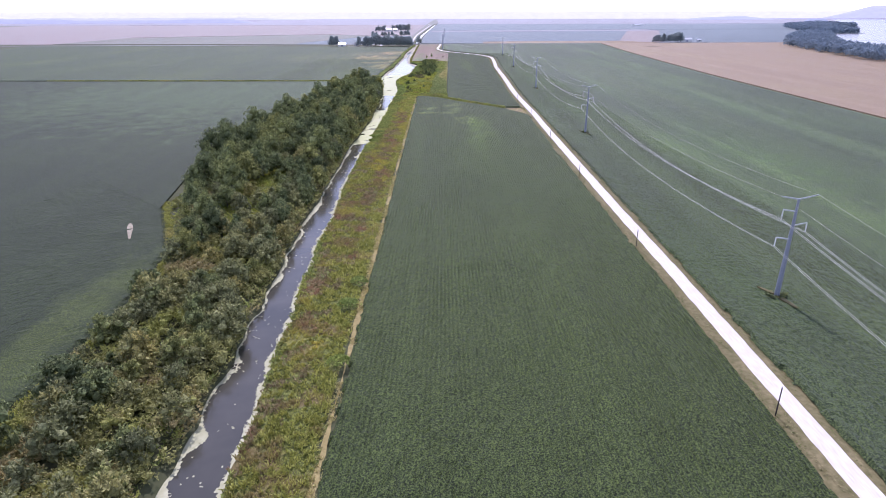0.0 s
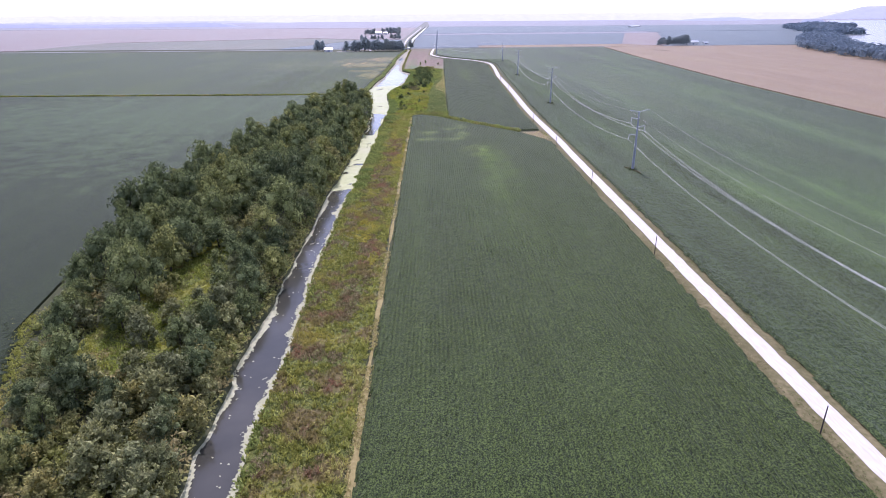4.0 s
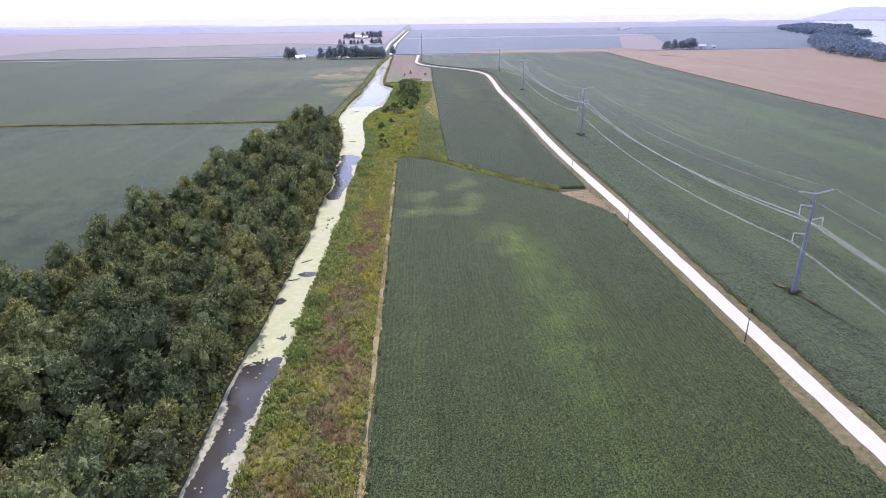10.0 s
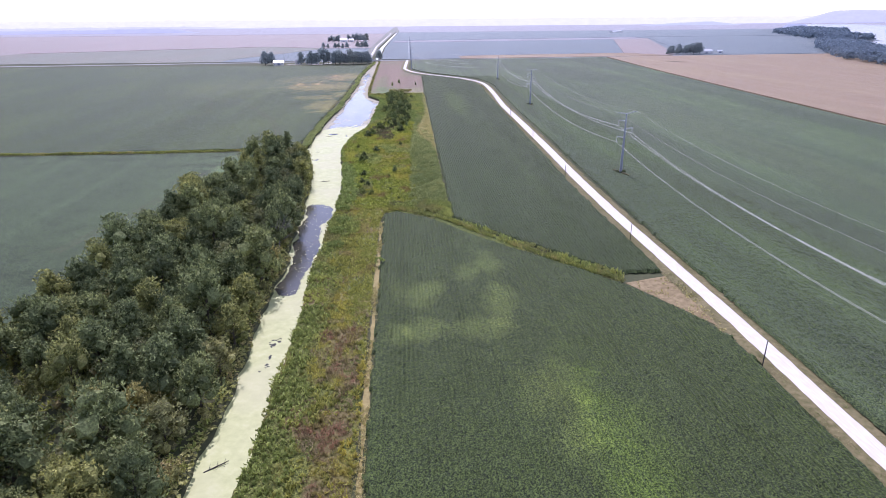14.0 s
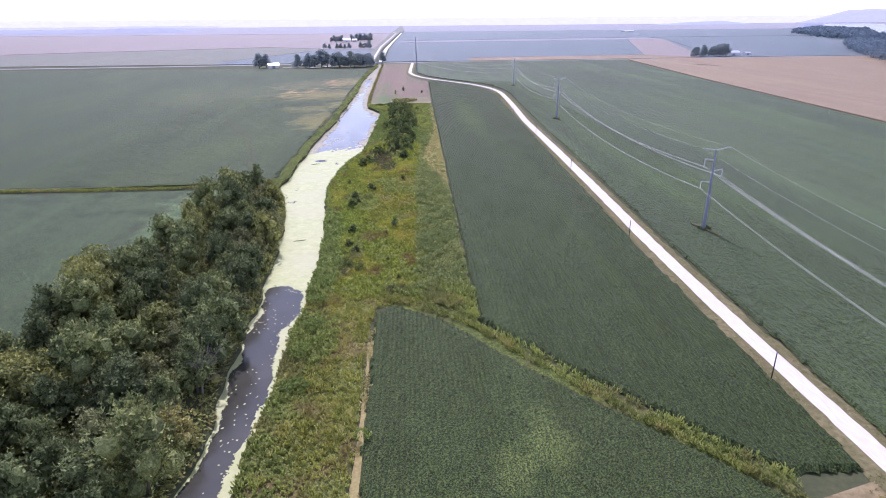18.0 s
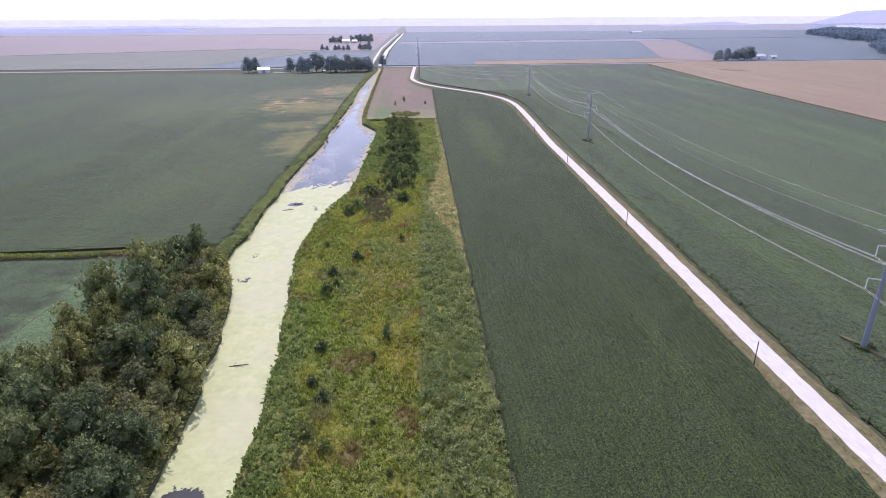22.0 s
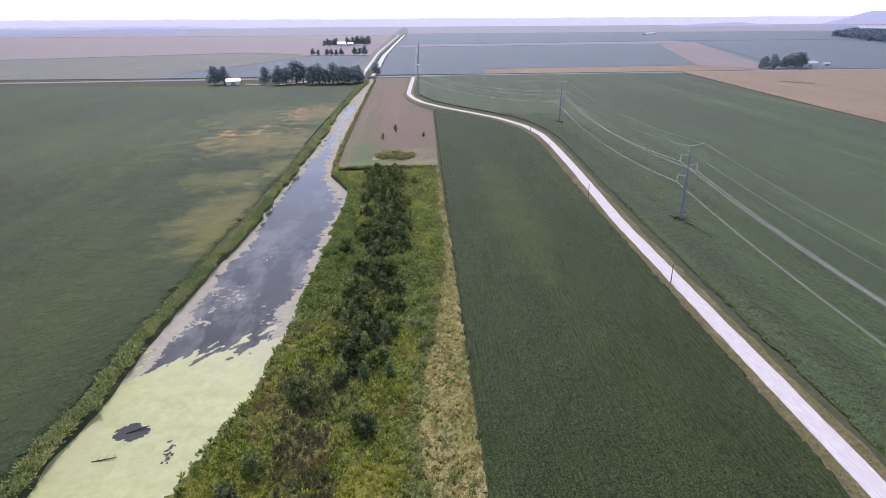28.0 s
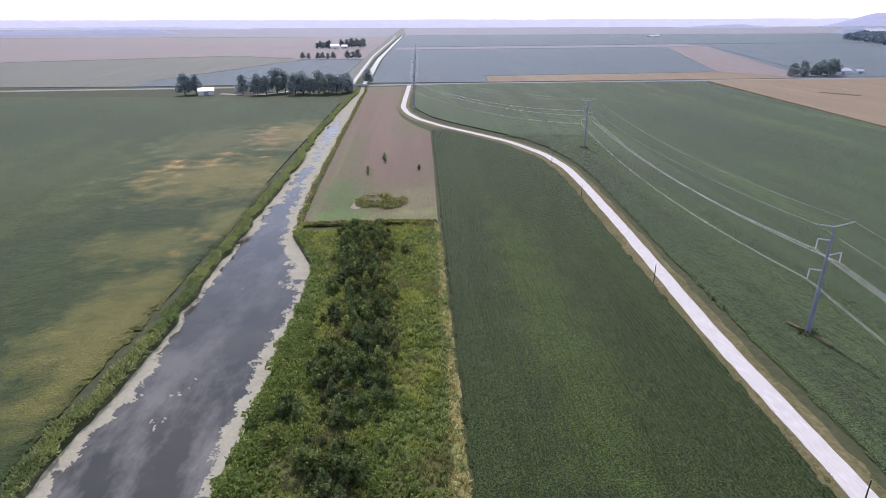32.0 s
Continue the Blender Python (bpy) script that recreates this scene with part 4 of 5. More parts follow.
for y in np.arange(214, 500, 6.0):
    x, y = float(west_bank(y)) - 2.6 - 1.4 * rng.random(), y + rng.uniform(-1.5, 1.5)
    if all((x - a) ** 2 + (y - b) ** 2 > 3.6 ** 2 for a, b in spots):
        spots.append((x, y))
spots += [(-46, 176.6), (-45.3, 189), (-43.4, 163), (-48, 164.5), (-40.2, 99), (-45.4, 106), (-43, 148.5), (-55.5, 73), (-58.5, 62), (-41, 170), (-43, 178), (-40.8, 188), (-44, 203), (-41.5, 118), (-43, 127), (-44, 139), (-52, 140), (-60, 128), (-61, 107)]
BIG = [(-40.2, 99), (-43, 148.5), (-55.5, 73), (-43.4, 163), (-48, 164.5)]
for i, (x, y) in enumerate(spots):
    side = (x - belt_left(y)) / (float(west_bank(y)) - belt_left(y))
    pick = int(rng.choice([0, 1, 2, 4] if side < 0.55 or (y < 400 and rng.random() < 0.5) else [0, 1, 3, 4, 5, 5]))
    s = (0.86 if 150 < y < 212 and x > -52 else 1.0) * (1.02 - (0.05 if 205 < y < 400 else 0.26) * side) * rng.uniform(0.84, 1.18) * (1.0 if (x, y) in BIG else 0.7 if y < 150 else 1.0) * (0.94 if side < 0.2 else 1.0)
    m = place(x, y, s, rng.uniform(0, 6.28), 0, rng.uniform(0.9, 1.15))
    if i < len(kinds):
        kinds[i].matrix_basis = m
    else:
        copy_thing(kinds[pick], m)

# a bare dead tree leaning among the green ones
for x, y in ((-47.5, 208), (-43.5, 385)):
    r = np.random.default_rng(int(y))
    root = new("dead_tree")
    bm = bmesh.new()
    tube(bm, (0, 0, -0.2), (0.3, 0.2, 3), 0.16, 0.1, 6)
    tube(bm, (0.3, 0.2, 3), (0.5, 0.1, 5.2), 0.1, 0.04, 6)
    part("trunk", bm, dead_mat, root)
    for k in range(26):
        a, h, e = r.uniform(0, 6.28), r.uniform(2, 4.5), r.uniform(1.2, 2.6)
        foot = Vector((0.2, 0.1, h * 0.65))
        tip = Vector((0.3 + math.cos(a) * e, 0.2 + math.sin(a) * e, h + r.uniform(1.0, 2.6)))
        bm = bmesh.new()
        tube(bm, foot, tip, 0.05, 0.015, 4)
        for j in range(4):
            tube(bm, foot.lerp(tip, 0.35 + 0.15 * j), tip + Vector((r.normal() * 0.8, r.normal() * 0.8, r.normal() * 0.5)), 0.028, 0.008, 3)
        part("branch", bm, dead_mat, root)
    root.matrix_basis = place(x, y, 1.25)
    tagged(root, "bare grey dead tree among green trees", "tree")

# brush under and between the trees
BELT = [(belt_left(y) + 0.5, y) for y in range(40, 507, 12)] + [(float(west_bank(y)) - 0.6, y) for y in range(506, 39, -12)]
bx, by = scatter(BELT, 0.38, lambda x, y: np.where((y < 152) | ((y > 415) & (x > 0.55 * belt_left(y) + 0.45 * west_bank(y))), 1.0, 0.4))
open_ground = (bx > -70) & (bx < -49) & (by > 150) & (by < 210)
rad = 0.7 + 1.0 * lump(bx, by, 6, 21) * rng.random(len(bx)) + 0.25
lobes = [(x, y, (0.25 if o else 0.4 + 2.0 * h * h), q * (0.8 if o else 1.0), 0.35 if o else 0.95) for x, y, q, h, o in zip(bx, by, rad, lump(bx, by, 5, 22), open_ground)]
V, F = crown_sprays(lobes, 1.4, 0.42, 0.19, 4, rng, 0.9)
VI, FI = inner_mass(lobes, rng)
V, F = np.concatenate([V, VI]), np.concatenate([F, FI + len(V)])
V[:, 2] = np.maximum(V[:, 2], 0.05)
tagged(new("brush", mesh_from("brush", V, F, scrub_leaf)), "tangled green and tan brush beside the ditch", "brush", "", "stuff")
gx, gy = scatter(BELT, 0.9)
plants("weeds", gx, gy, 0.5 + 0.5 * lump(gx, gy, 4, 23), 0.3, 5, green_weed_leaf, "green weeds under the trees and in the clearing", spread=0.6, base=0.02)
my = rng.uniform(40, 172, 2600)
mx = belt_left(my) + rng.uniform(-1.8, 0.9, len(my)) - np.where(my > 132, rng.uniform(0, 3.0, len(my)), 0)
plants("margin_grass", mx, my, 0.55, 0.18, 6, margin_leaf, "short bright grass margin between crop and brush", "grass", 0.55, 0.02)
CLEARING = [(-69, 150), (-51, 150), (-46, 165), (-48, 178), (-50, 211), (-67, 213)]
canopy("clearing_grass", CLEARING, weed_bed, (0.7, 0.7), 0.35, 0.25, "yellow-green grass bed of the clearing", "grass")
gx, gy = scatter(CLEARING, 3.2)
plants("weeds", gx, gy, 0.35 + 0.6 * lump(gx, gy, 3, 24), 0.17, 6, weed_leaf, "yellow-green grass of the clearing between the trees", base=0.1)
# low willow scrub at the near end
shrub = [make_tree(3.9, 1.9, 31 + k, willow_leaf if k != 1 else tree_leaf, per=1.9, size=0.42, limbs=6, name="shrub") for k in range(3)]
for ob in shrub:
    tagged(ob, "bushy willow shrub with olive-green leaves", "shrub", "shrubs beside the ditch")
n = 0
for _ in range(1400):
    y = rng.uniform(42, 175)
    x = rng.uniform(belt_left(y) + 1.5, float(west_bank(y)) - 1.6)
    if rng.random() < 0.25 + 0.5 * float(lump(x, y, 11, 33)) and n < 190 and not (-62.5 < x < -50 and y > 164) and not (-72 < x < -50 and 150 < y <= 164):
        m = place(x, y, rng.uniform(0.5, 1.3), rng.uniform(0, 6.28))
        if n < 3:
            shrub[n].matrix_basis = m
        else:
            copy_thing(shrub[int(rng.integers(3))], m)
        n += 1

for k, (x, y) in enumerate(((-53, 176), (-51, 183), (-55, 168), (-50.5, 196), (-52, 202), (-60, 165), (-60, 176), (-61, 184), (-57, 160), (-54, 207), (-58, 209), (-64, 197), (-49.5, 188), (-56, 195))):
    copy_thing(shrub[k % 3], place(x, y, 0.75 + 0.09 * (k * 5 % 7), k * 1.3))

# ---- weeds of the strip and the wild patch east of the ditch ----
STRIP = [(float(east_bank(y)) + 0.3, y) for y in range(30, 424, 8)] + [(-10, 416), (-17.6, 412), (-18.8, 400), (-18.4, 300), (-17.8, 200), (-16.9, 90), (-16, 30)]
WILD = [(float(east_bank(y)) + 0.3, y) for y in range(416, 712, 8)] + [(4.6, 709), (4.0, 640), (3.4, 560), (2.4, 480), (2.2, 421), (-4, 412), (-12, 416)]
WILD_NEAR = [(float(east_bank(y)) + 0.3, y) for y in range(416, 578, 8)] + [(3.5, 574), (2.4, 480), (2.2, 421), (-4, 412), (-12, 416)]
WILD_FAR = [(float(east_bank(y)) + 0.3, y) for y in range(562, 712, 8)] + [(4.6, 709), (4.0, 640), (3.4, 560)]
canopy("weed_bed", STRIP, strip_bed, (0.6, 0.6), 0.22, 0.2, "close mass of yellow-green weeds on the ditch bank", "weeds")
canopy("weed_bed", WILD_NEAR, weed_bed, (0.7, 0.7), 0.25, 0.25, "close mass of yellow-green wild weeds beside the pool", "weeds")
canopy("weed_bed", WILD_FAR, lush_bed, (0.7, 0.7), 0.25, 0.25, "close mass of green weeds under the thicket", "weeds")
RIM = [(2.0, 486), (2.6, 486), (3.6, 560), (4.3, 640), (4.8, 709), (3.4, 709), (2.8, 631), (1.2, 604), (-2.0, 576), (-4.4, 560), (-5.6, 545), (-2.6, 528), (0.8, 515)]
canopy("pale_grass_bed", RIM, pale_bed, (0.5, 0.5), 0.3, 0.25, "bleached straw-coloured grass along the crop edge", "grass")


def stands(x, y, spots):
    """True inside any of the uneven oval stands (x, y, half-width, half-length)."""
    wob = 0.7 + 0.5 * lump(x, y, 2.5, 44) + 0.25 * rng.normal(size=len(x))
    hit = np.zeros(len(x), bool)
    for cx, cy, rx, ry in spots:
        hit |= ((x - cx) / rx) ** 2 + ((y - cy) / ry) ** 2 < wob
    return hit


def sown(x, y, kinds):
    """Give every plant the first kind whose mask it meets."""
    left = np.ones(len(x), bool)
    for mask, tall, vary, width, k, mat, label in kinds:
        m = left & mask
        left &= ~mask
        h = tall + vary * lump(x[m], y[m], 3.5, 41) * lump(x[m], y[m], 1.3, 42)
        plants("weeds", x[m], y[m], h, width, k, mat, label)


# the bank strip: vines by the water, seed heads and goldenrod in the middle, bright grass by the earth strip
sx, sy = scatter(STRIP, 3.6)
bare = np.zeros(len(sx), bool)
for x, y, rad in ((-18.6, 102.6, 2.0), (-16.9, 82, 1.9), (-17.8, 113, 1.7), (-17.6, 372, 1.1)):
    bare |= (sx - x) ** 2 + (sy - y) ** 2 < rad * rad
sx, sy = sx[~bare], sy[~bare]
fuzz = lump(sx, sy * 0.6, 6, 43)
fine = lump(sx, sy, 2.0, 45)
from_water = sx - np.interp(sy, *zip(*DITCH_E))
from_crop = np.interp(sy, [30, 90, 200, 300, 400], [-15.9, -16.2, -17.2, -17.8, -18.2]) - sx
GOLD = ((-18.5, 325.7, 0.9, 6), (-18.4, 318, 0.8, 5), (-22.7, 314.5, 0.9, 2), (-20.5, 296, 2.2, 5), (-19, 291, 1.4, 4), (-25, 224, 1.3, 3), (-22.5, 222, 1.2, 3), (-27, 214, 1.6, 3), (-24, 212, 1.8, 4), (-20, 308, 1.0, 2), (-20.5, 198, 1.2, 4), (-22, 90, 1.0, 3))
BROWN = ((-21.5, 126.5, 1.5, 5), (-27.3, 114, 1.4, 6), (-25.2, 97, 1.8, 4), (-23.1, 176, 2.4, 9), (-22.5, 328.4, 1.8, 8), (-20.4, 320.8, 1.5, 8), (-22.3, 311, 2.4, 6), (-25.4, 310, 1.8, 5), (-20.2, 344, 1.4, 6), (-23.5, 236, 3.2, 9), (-22.8, 258, 2.2, 14), (-23, 280, 2.2, 12), (-21.5, 203, 1.6, 5), (-25, 245, 2, 5))
soft = rng.normal(size=len(sx))
lush = (from_water + 0.7 * soft < np.interp(sy, [30, 236, 248, 300, 345, 372, 420], [0.6, 0.6, 4.6, 5.4, 5.6, 4.2, 5.0]) + 2.2 * (fuzz - 0.5)) | stands(sx, sy, ((-28, 400, 4, 10), (-29, 360, 3, 10)))
bright = (from_crop + 0.7 * soft < np.interp(sy, [30, 110, 200, 330, 360, 420], [7.5, 5.0, 2.2, 1.6, 5.5, 6.5]) + 2.6 * (fuzz - 0.5)) & (fine > 0.22)
gold, brown = stands(sx, sy, GOLD) & (fine > 0.25), stands(sx, sy, BROWN)
everywhere = np.ones(len(sx), bool)
sown(sx, sy, ((gold, 0.6, 0.6, 0.2, 7, gold_leaf, "yellow flowering goldenrod on the ditch bank"),
              (brown & (fine > 0.38), 0.55, 0.7, 0.17, 7, seed_leaf, "brown and reddish seed heads on the ditch bank"),
              (lush, 0.6, 0.7, 0.3, 6, green_weed_leaf, "lush broad-leaved green weeds along the water"),
              (bright, 0.5, 0.8, 0.19, 7, margin_leaf, "bright yellow-green grass beside the earth strip"),
              ((fine > 0.66) & (sy < 345), 0.5, 0.7, 0.18, 7, seed_leaf, "scattered brown seed heads"),
              (everywhere, 0.45, 0.9, 0.21, 7, strip_leaf, "mixed yellow-green weeds of the ditch bank")))

# the wild patch: ragweed mounds by the crop, bleached grass at its rim, vines by the pool
vx, vy = scatter(WILD, 3.0)
fuzz = lump(vx, vy * 0.6, 6, 53)
fine = lump(vx, vy, 2.0, 55)
from_water = vx - np.interp(vy, *zip(*DITCH_E))
pale = inside(vx + 1.6 * (fuzz - 0.5), vy, RIM) & (fine > 0.3)
soft = rng.normal(size=len(vx))
vines = (from_water + 0.8 * soft < np.interp(vy, [416, 430, 470, 482, 575, 588, 650, 690, 709], [5, 6.5, 5, 1.2, 1.2, 8, 6, 3, 2]) + 2.4 * (fuzz - 0.5)) | stands(vx, vy, ((-5.4, 598, 4.6, 11), (-4.5, 583, 3.8, 6), (-6, 616, 3.5, 8)))
ragweed = vx + 1.0 * soft > np.interp(vy, [416, 430, 500, 540, 560, 600], [-9, -8, -7.4, -7, -5, 1]) + 2.4 * (fuzz - 0.5)
drygold = stands(vx, vy, ((-11, 486, 3.2, 8), (-18, 488, 3, 3), (-12, 508, 4, 7), (-8.5, 456, 1.4, 14), (-10, 530, 2.5, 6), (-13, 470, 2, 5)))
thicket = stands(vx, vy, ((-15, 577, 4.8, 8), (-15.5, 567, 3.4, 6), (-16, 600, 5, 14), (-18, 556, 2.5, 5), (-13, 640, 7, 26), (-15, 684, 7, 20), (-26.5, 433, 2.5, 5), (-12.5, 419.5, 4, 3), (-22, 548, 4, 14), (-19, 535, 3, 8), (-25, 560, 3, 8)))
grass = (vy < 580) & ((fuzz > 0.3) | stands(vx, vy, ((-9.5, 556, 4.5, 13), (-25, 571, 4, 6))))
everywhere = np.ones(len(vx), bool)
sown(vx, vy, ((pale, 0.6, 0.5, 0.17, 8, pale_grass, "tall bleached grass along the crop edge"),
              (vines, 0.55, 0.7, 0.32, 6, vine_leaf, "dense broad-leaved vines on the pool's bank"),
              (ragweed, 0.5, 0.8, 0.24, 6, ragweed_leaf, "grey-green ragweed along the crop"),
              (drygold & (fine > 0.45), 0.45, 0.6, 0.18, 7, dry_weed_leaf, "drying ochre weeds of the wild patch"),
              (thicket & (fine > 0.25), 0.6, 0.9, 0.22, 7, seed_leaf_dark, "dark brown-green tangle between the saplings"),
              (grass, 0.55, 0.9, 0.2, 7, weed_leaf, "yellow-green wild weeds beside the pool"),
              (everywhere, 0.6, 1.0, 0.24, 7, green_weed_leaf, "dense green weeds of the wild patch")))

mx, my = scatter([(-9.5, 418), (1.6, 421), (2.0, 480), (2.6, 540), (2, 600), (-3, 600), (-6, 560), (-8, 500)], 0.55)
clear = ~inside(mx, my, RIM)
mx, my = mx[clear], my[clear]
lobes = [(x, y, 0.4 + 0.5 * h, 0.4 + 0.6 * h, 1.1) for x, y, h in zip(mx, my, rng.random(len(mx)) * (0.4 + 0.9 * lump(mx, my, 7, 57)))]
V, F = crown_sprays(lobes, 5.0, 0.34, 0.2, 4, rng, 0.9)
V[:, 2] = np.maximum(V[:, 2], 0.05)
tagged(new("weed_mounds", mesh_from("weed_mounds", V, F, ragweed_leaf)), "tall grey-green ragweed in leafy mounds along the crop", "weeds", "", "stuff")

# thin bleached grass over the bare earth strip
ey = rng.uniform(30, 405, 5200)
ex = np.interp(ey, [30, 90, 200, 300, 400], [-15.9, -16.2, -17.2, -17.8, -18.2]) + rng.normal(size=len(ey)) * 0.6
thin = lump(ex, ey, 5, 56) > 0.35
plants("weeds", ex[thin], ey[thin], 0.4, 0.13, 5, pale_grass, "thin bleached grass on the earth strip", base=0.02)

# saplings and dark bushes standing in the wild patch
young = [make_tree(2.6, 1.1, 61, conifer_leaf, "spire", per=5.5, size=0.34, name="young_cedar"), make_tree(3.0, 1.7, 62, bush_leaf, per=2.6, size=0.4, limbs=6, name="bush"), make_tree(3.8, 1.5, 63, sapling_leaf, "spire", per=3.6, size=0.4, name="sapling"), make_tree(2.4, 1.6, 64, conifer_leaf, per=3.2, size=0.36, limbs=5, name="bush")]
for ob, label in zip(young, ("small dark green cedar in the weeds", "green leafy bush in the weeds", "slender green sapling in the weeds", "dark rounded bush in the weeds")):
    tagged(ob, label, "bush", "young trees of the wild patch")
stand = [(-31.8, 508.5, 0), (-23.5, 499.5, 3), (-28.2, 480.5, 1), (-26.3, 457.5, 3), (-17.1, 454.8, 0), (-26.4, 447, 3), (-24.2, 442.7, 3), (-16.1, 436.6, 0), (-25.6, 434.7, 1), (-22.3, 431.3, 1), (-13.4, 426.1, 0), (-15, 461.2, 2), (-28.1, 490.4, 3), (-26.8, 485, 3),
         (-22.8, 555, 3), (-24, 557.5, 1), (-17.8, 560.3, 3), (-12.6, 547.7, 3), (-14, 550, 1), (-29, 535, 3), (-27, 540, 1), (-13, 512, 0)]
for _ in range(6000):
    if len(stand) > 235:
        break
    y = rng.uniform(562, 706)
    mid, half = np.interp(y, [562, 590, 620, 660, 706], [-15.5, -15, -13.5, -14, -16.5]), np.interp(y, [562, 600, 640, 706], [3, 5.5, 5.5, 4.5])
    x = mid + rng.normal() * half * 0.62
    if x > float(east_bank(y)) + 3.5 and x < -3 and not any((x - a) ** 2 + (y - b) ** 2 < 1.75 ** 2 for a, b, _k in stand):
        stand.append((x, y, int(rng.choice([1, 1, 2, 2, 3, 0]))))
first = {}
for i, (x, y, k) in enumerate(stand):
    m = place(x, y, rng.uniform(0.6, 0.95) if i < 14 else rng.uniform(0.8, 1.3), rng.uniform(0, 6.28))
    if k not in first:
        first[k] = True
        young[k].matrix_basis = m
    else:
        copy_thing(young[k], m)
# spreading broad-leaved plants in round clumps
clump_at = [(-18.6, 102.6, 2.2), (-16.9, 82, 2.0), (-17.8, 113, 1.8), (-17.6, 372, 1.2), (-31, 262, 2.5), (-31, 272, 3), (-30.5, 282, 2.6), (-25, 612, 4), (-25.5, 622, 4), (-26, 633, 3.6), (-12, 608, 3.5), (-9, 613, 3), (-10, 622, 3.4), (-15, 600, 3), (-27, 604, 3), (-12, 628, 2.6), (-25, 645, 3), (-25.2, 598, 3), (-24.5, 628, 3.4), (-24.6, 638, 3), (-26.8, 640, 2.4), (-27.4, 618, 2.2), (-26.5, 610, 2.6), (-25.8, 655, 2.6), (-13.5, 618, 2.6), (-8.5, 604, 2.4), (-26, 590, 2.4), (-30, 415, 2.2), (-29.5, 425, 2.6), (-29, 405, 2.4), (-30, 395, 2.2), (-29, 385, 2.4)]
for x, y, rad in clump_at:
    n = int(34 * rad * rad)
    a, q = rng.uniform(0, 6.28, n), rad * np.sqrt(rng.random(n))
    q *= 0.75 + 0.4 * lump(np.cos(a) * 3 + x, np.sin(a) * 3 + y, 1.2, 71)
    z = 0.25 + (1.35 if rad < 2.4 else 0.75) * np.sqrt(np.clip(1 - (q / (rad * 1.15)) ** 2, 0, 1)) * (0.8 + 0.4 * rng.random(n))
    nrm = np.stack([np.cos(a) * q / rad * 0.7, np.sin(a) * q / rad * 0.7, np.ones(n)], -1)
    V, F = fans(np.stack([np.cos(a) * q, np.sin(a) * q, z], -1), nrm, 0.36, 0.26, 5, 0.7)
    ob = new("leafy_clump", mesh_from("leafy_clump", V, F, vine_leaf))
    ob.matrix_basis = place(x, y)
    tagged(ob, "low clump of broad bright green leaves", "plant", "leafy clumps in the weeds")

# the grassed waterway between the two soybean fields
WAY = [(-17, 421), (-17, 412.5), (-13.5, 413), (-4.4, 406.4), (4.7, 393.6), (14.2, 382), (25.7, 369.4), (36, 357), (37, 361.6), (27.4, 372.8), (16.5, 385.4), (9.3, 395.2), (2.2, 404.4), (2.4, 420), (-4, 423)]
canopy("waterway_bed", WAY, lush_bed, (0.5, 0.5), 0.12, 0.1, "close grass of the waterway", "grass")
GULLY = np.array([(-20, 422), (-14, 417.5), (-4, 411), (3, 402.6), (9.6, 392.6), (17, 382.8), (27.4, 370.4), (37, 359)])
gx, gy = scatter(WAY, 4.0)
gx, gy = gx + rng.normal(size=len(gx)) * 0.3, gy + rng.normal(size=len(gy)) * 0.3
off = np.interp(gx, GULLY[:, 0], GULLY[:, 1]) - gy + (lump(gx, gy, 5, 82) - 0.5) * 1.6
south, north = (off > 0.8) & (off < 3.4), (off < -0.7) & ((off > -3.2) | (gx < 4.5))
plants("waterway_grass", gx[south], gy[south], 0.7 + 0.7 * lump(gx[south], gy[south], 2.5, 81), 0.2, 7, way_leaf, "bright yellow-green grass on the waterway's bank", "grass")
plants("waterway_grass", gx[north], gy[north], 0.7 + 0.9 * lump(gx[north], gy[north], 2.5, 84), 0.22, 7, green_weed_leaf, "taller green weeds on the waterway's far bank", "grass")
# verges, banks and the field ditch to the west
road_x = np.interp(np.arange(-60, 800), ROAD[:, 1][ROAD[:, 1] < 800], ROAD[:, 0][ROAD[:, 1] < 800])
for lo, hi, dens, label in ((-4.8, -1.8, 11.0, "thin tan and green grass on the road's field side"), (1.8, 3.8, 10.0, "short green grass by the gravel road")):
    n = int((hi - lo) * 790 * dens)
    y = rng.uniform(-10, 780, n)
    x = np.interp(y, np.arange(-60, 800), road_x) + rng.uniform(lo, hi, n)
    patchy = lump(x * 3, y, 7, 83) > 0.38
    undergrowth("verge_grass", x[patchy], y[patchy], np.full(patchy.sum(), 0.3), 0.17, verge_leaf, label, "grass", 0.05, 0.7)
y = 505 + 575 * rng.random(24000) ** 1.4
x = west_bank(y) - rng.uniform(0.1, 3.0, len(y)) - (lump(y, y * 0, 6, 85) - 0.5)
plants("bank_weeds", x[::2], y[::2], 0.5 + 0.9 * lump(x[::2], y[::2], 2.2, 86), 0.22, 6, ragweed_leaf, "ragged weeds along the west bank", "weeds", 0.6, -0.15)
y = rng.uniform(706, 1080, 6000)
x = east_bank(y) + rng.uniform(0.2, 2.6, len(y))
undergrowth("bank_weeds", x, y, 0.3 + 1.1 * lump(x, y, 2.2, 87), 0.5, scrub_leaf, "ragged dark weeds along the east bank", "weeds", -0.25, 0.7)
y = rng.uniform(60, 520, 9000)
x = west_bank(y) - rng.uniform(-0.2, 2.2, len(y))
undergrowth("bank_weeds", x, y, 0.3 + 1.2 * lump(x, y, 2.2, 88), 0.5, scrub_leaf, "tan and green weeds overhanging the water", "weeds", -0.5, 0.6)
x = rng.uniform(-330, -59, 3000)
y = 506.5 + rng.uniform(-0.7, 0.7, len(x)) + (lump(x, x * 0, 12, 89) - 0.5) * 3 - np.clip((x + 130) / -570, 0, 1) * -9
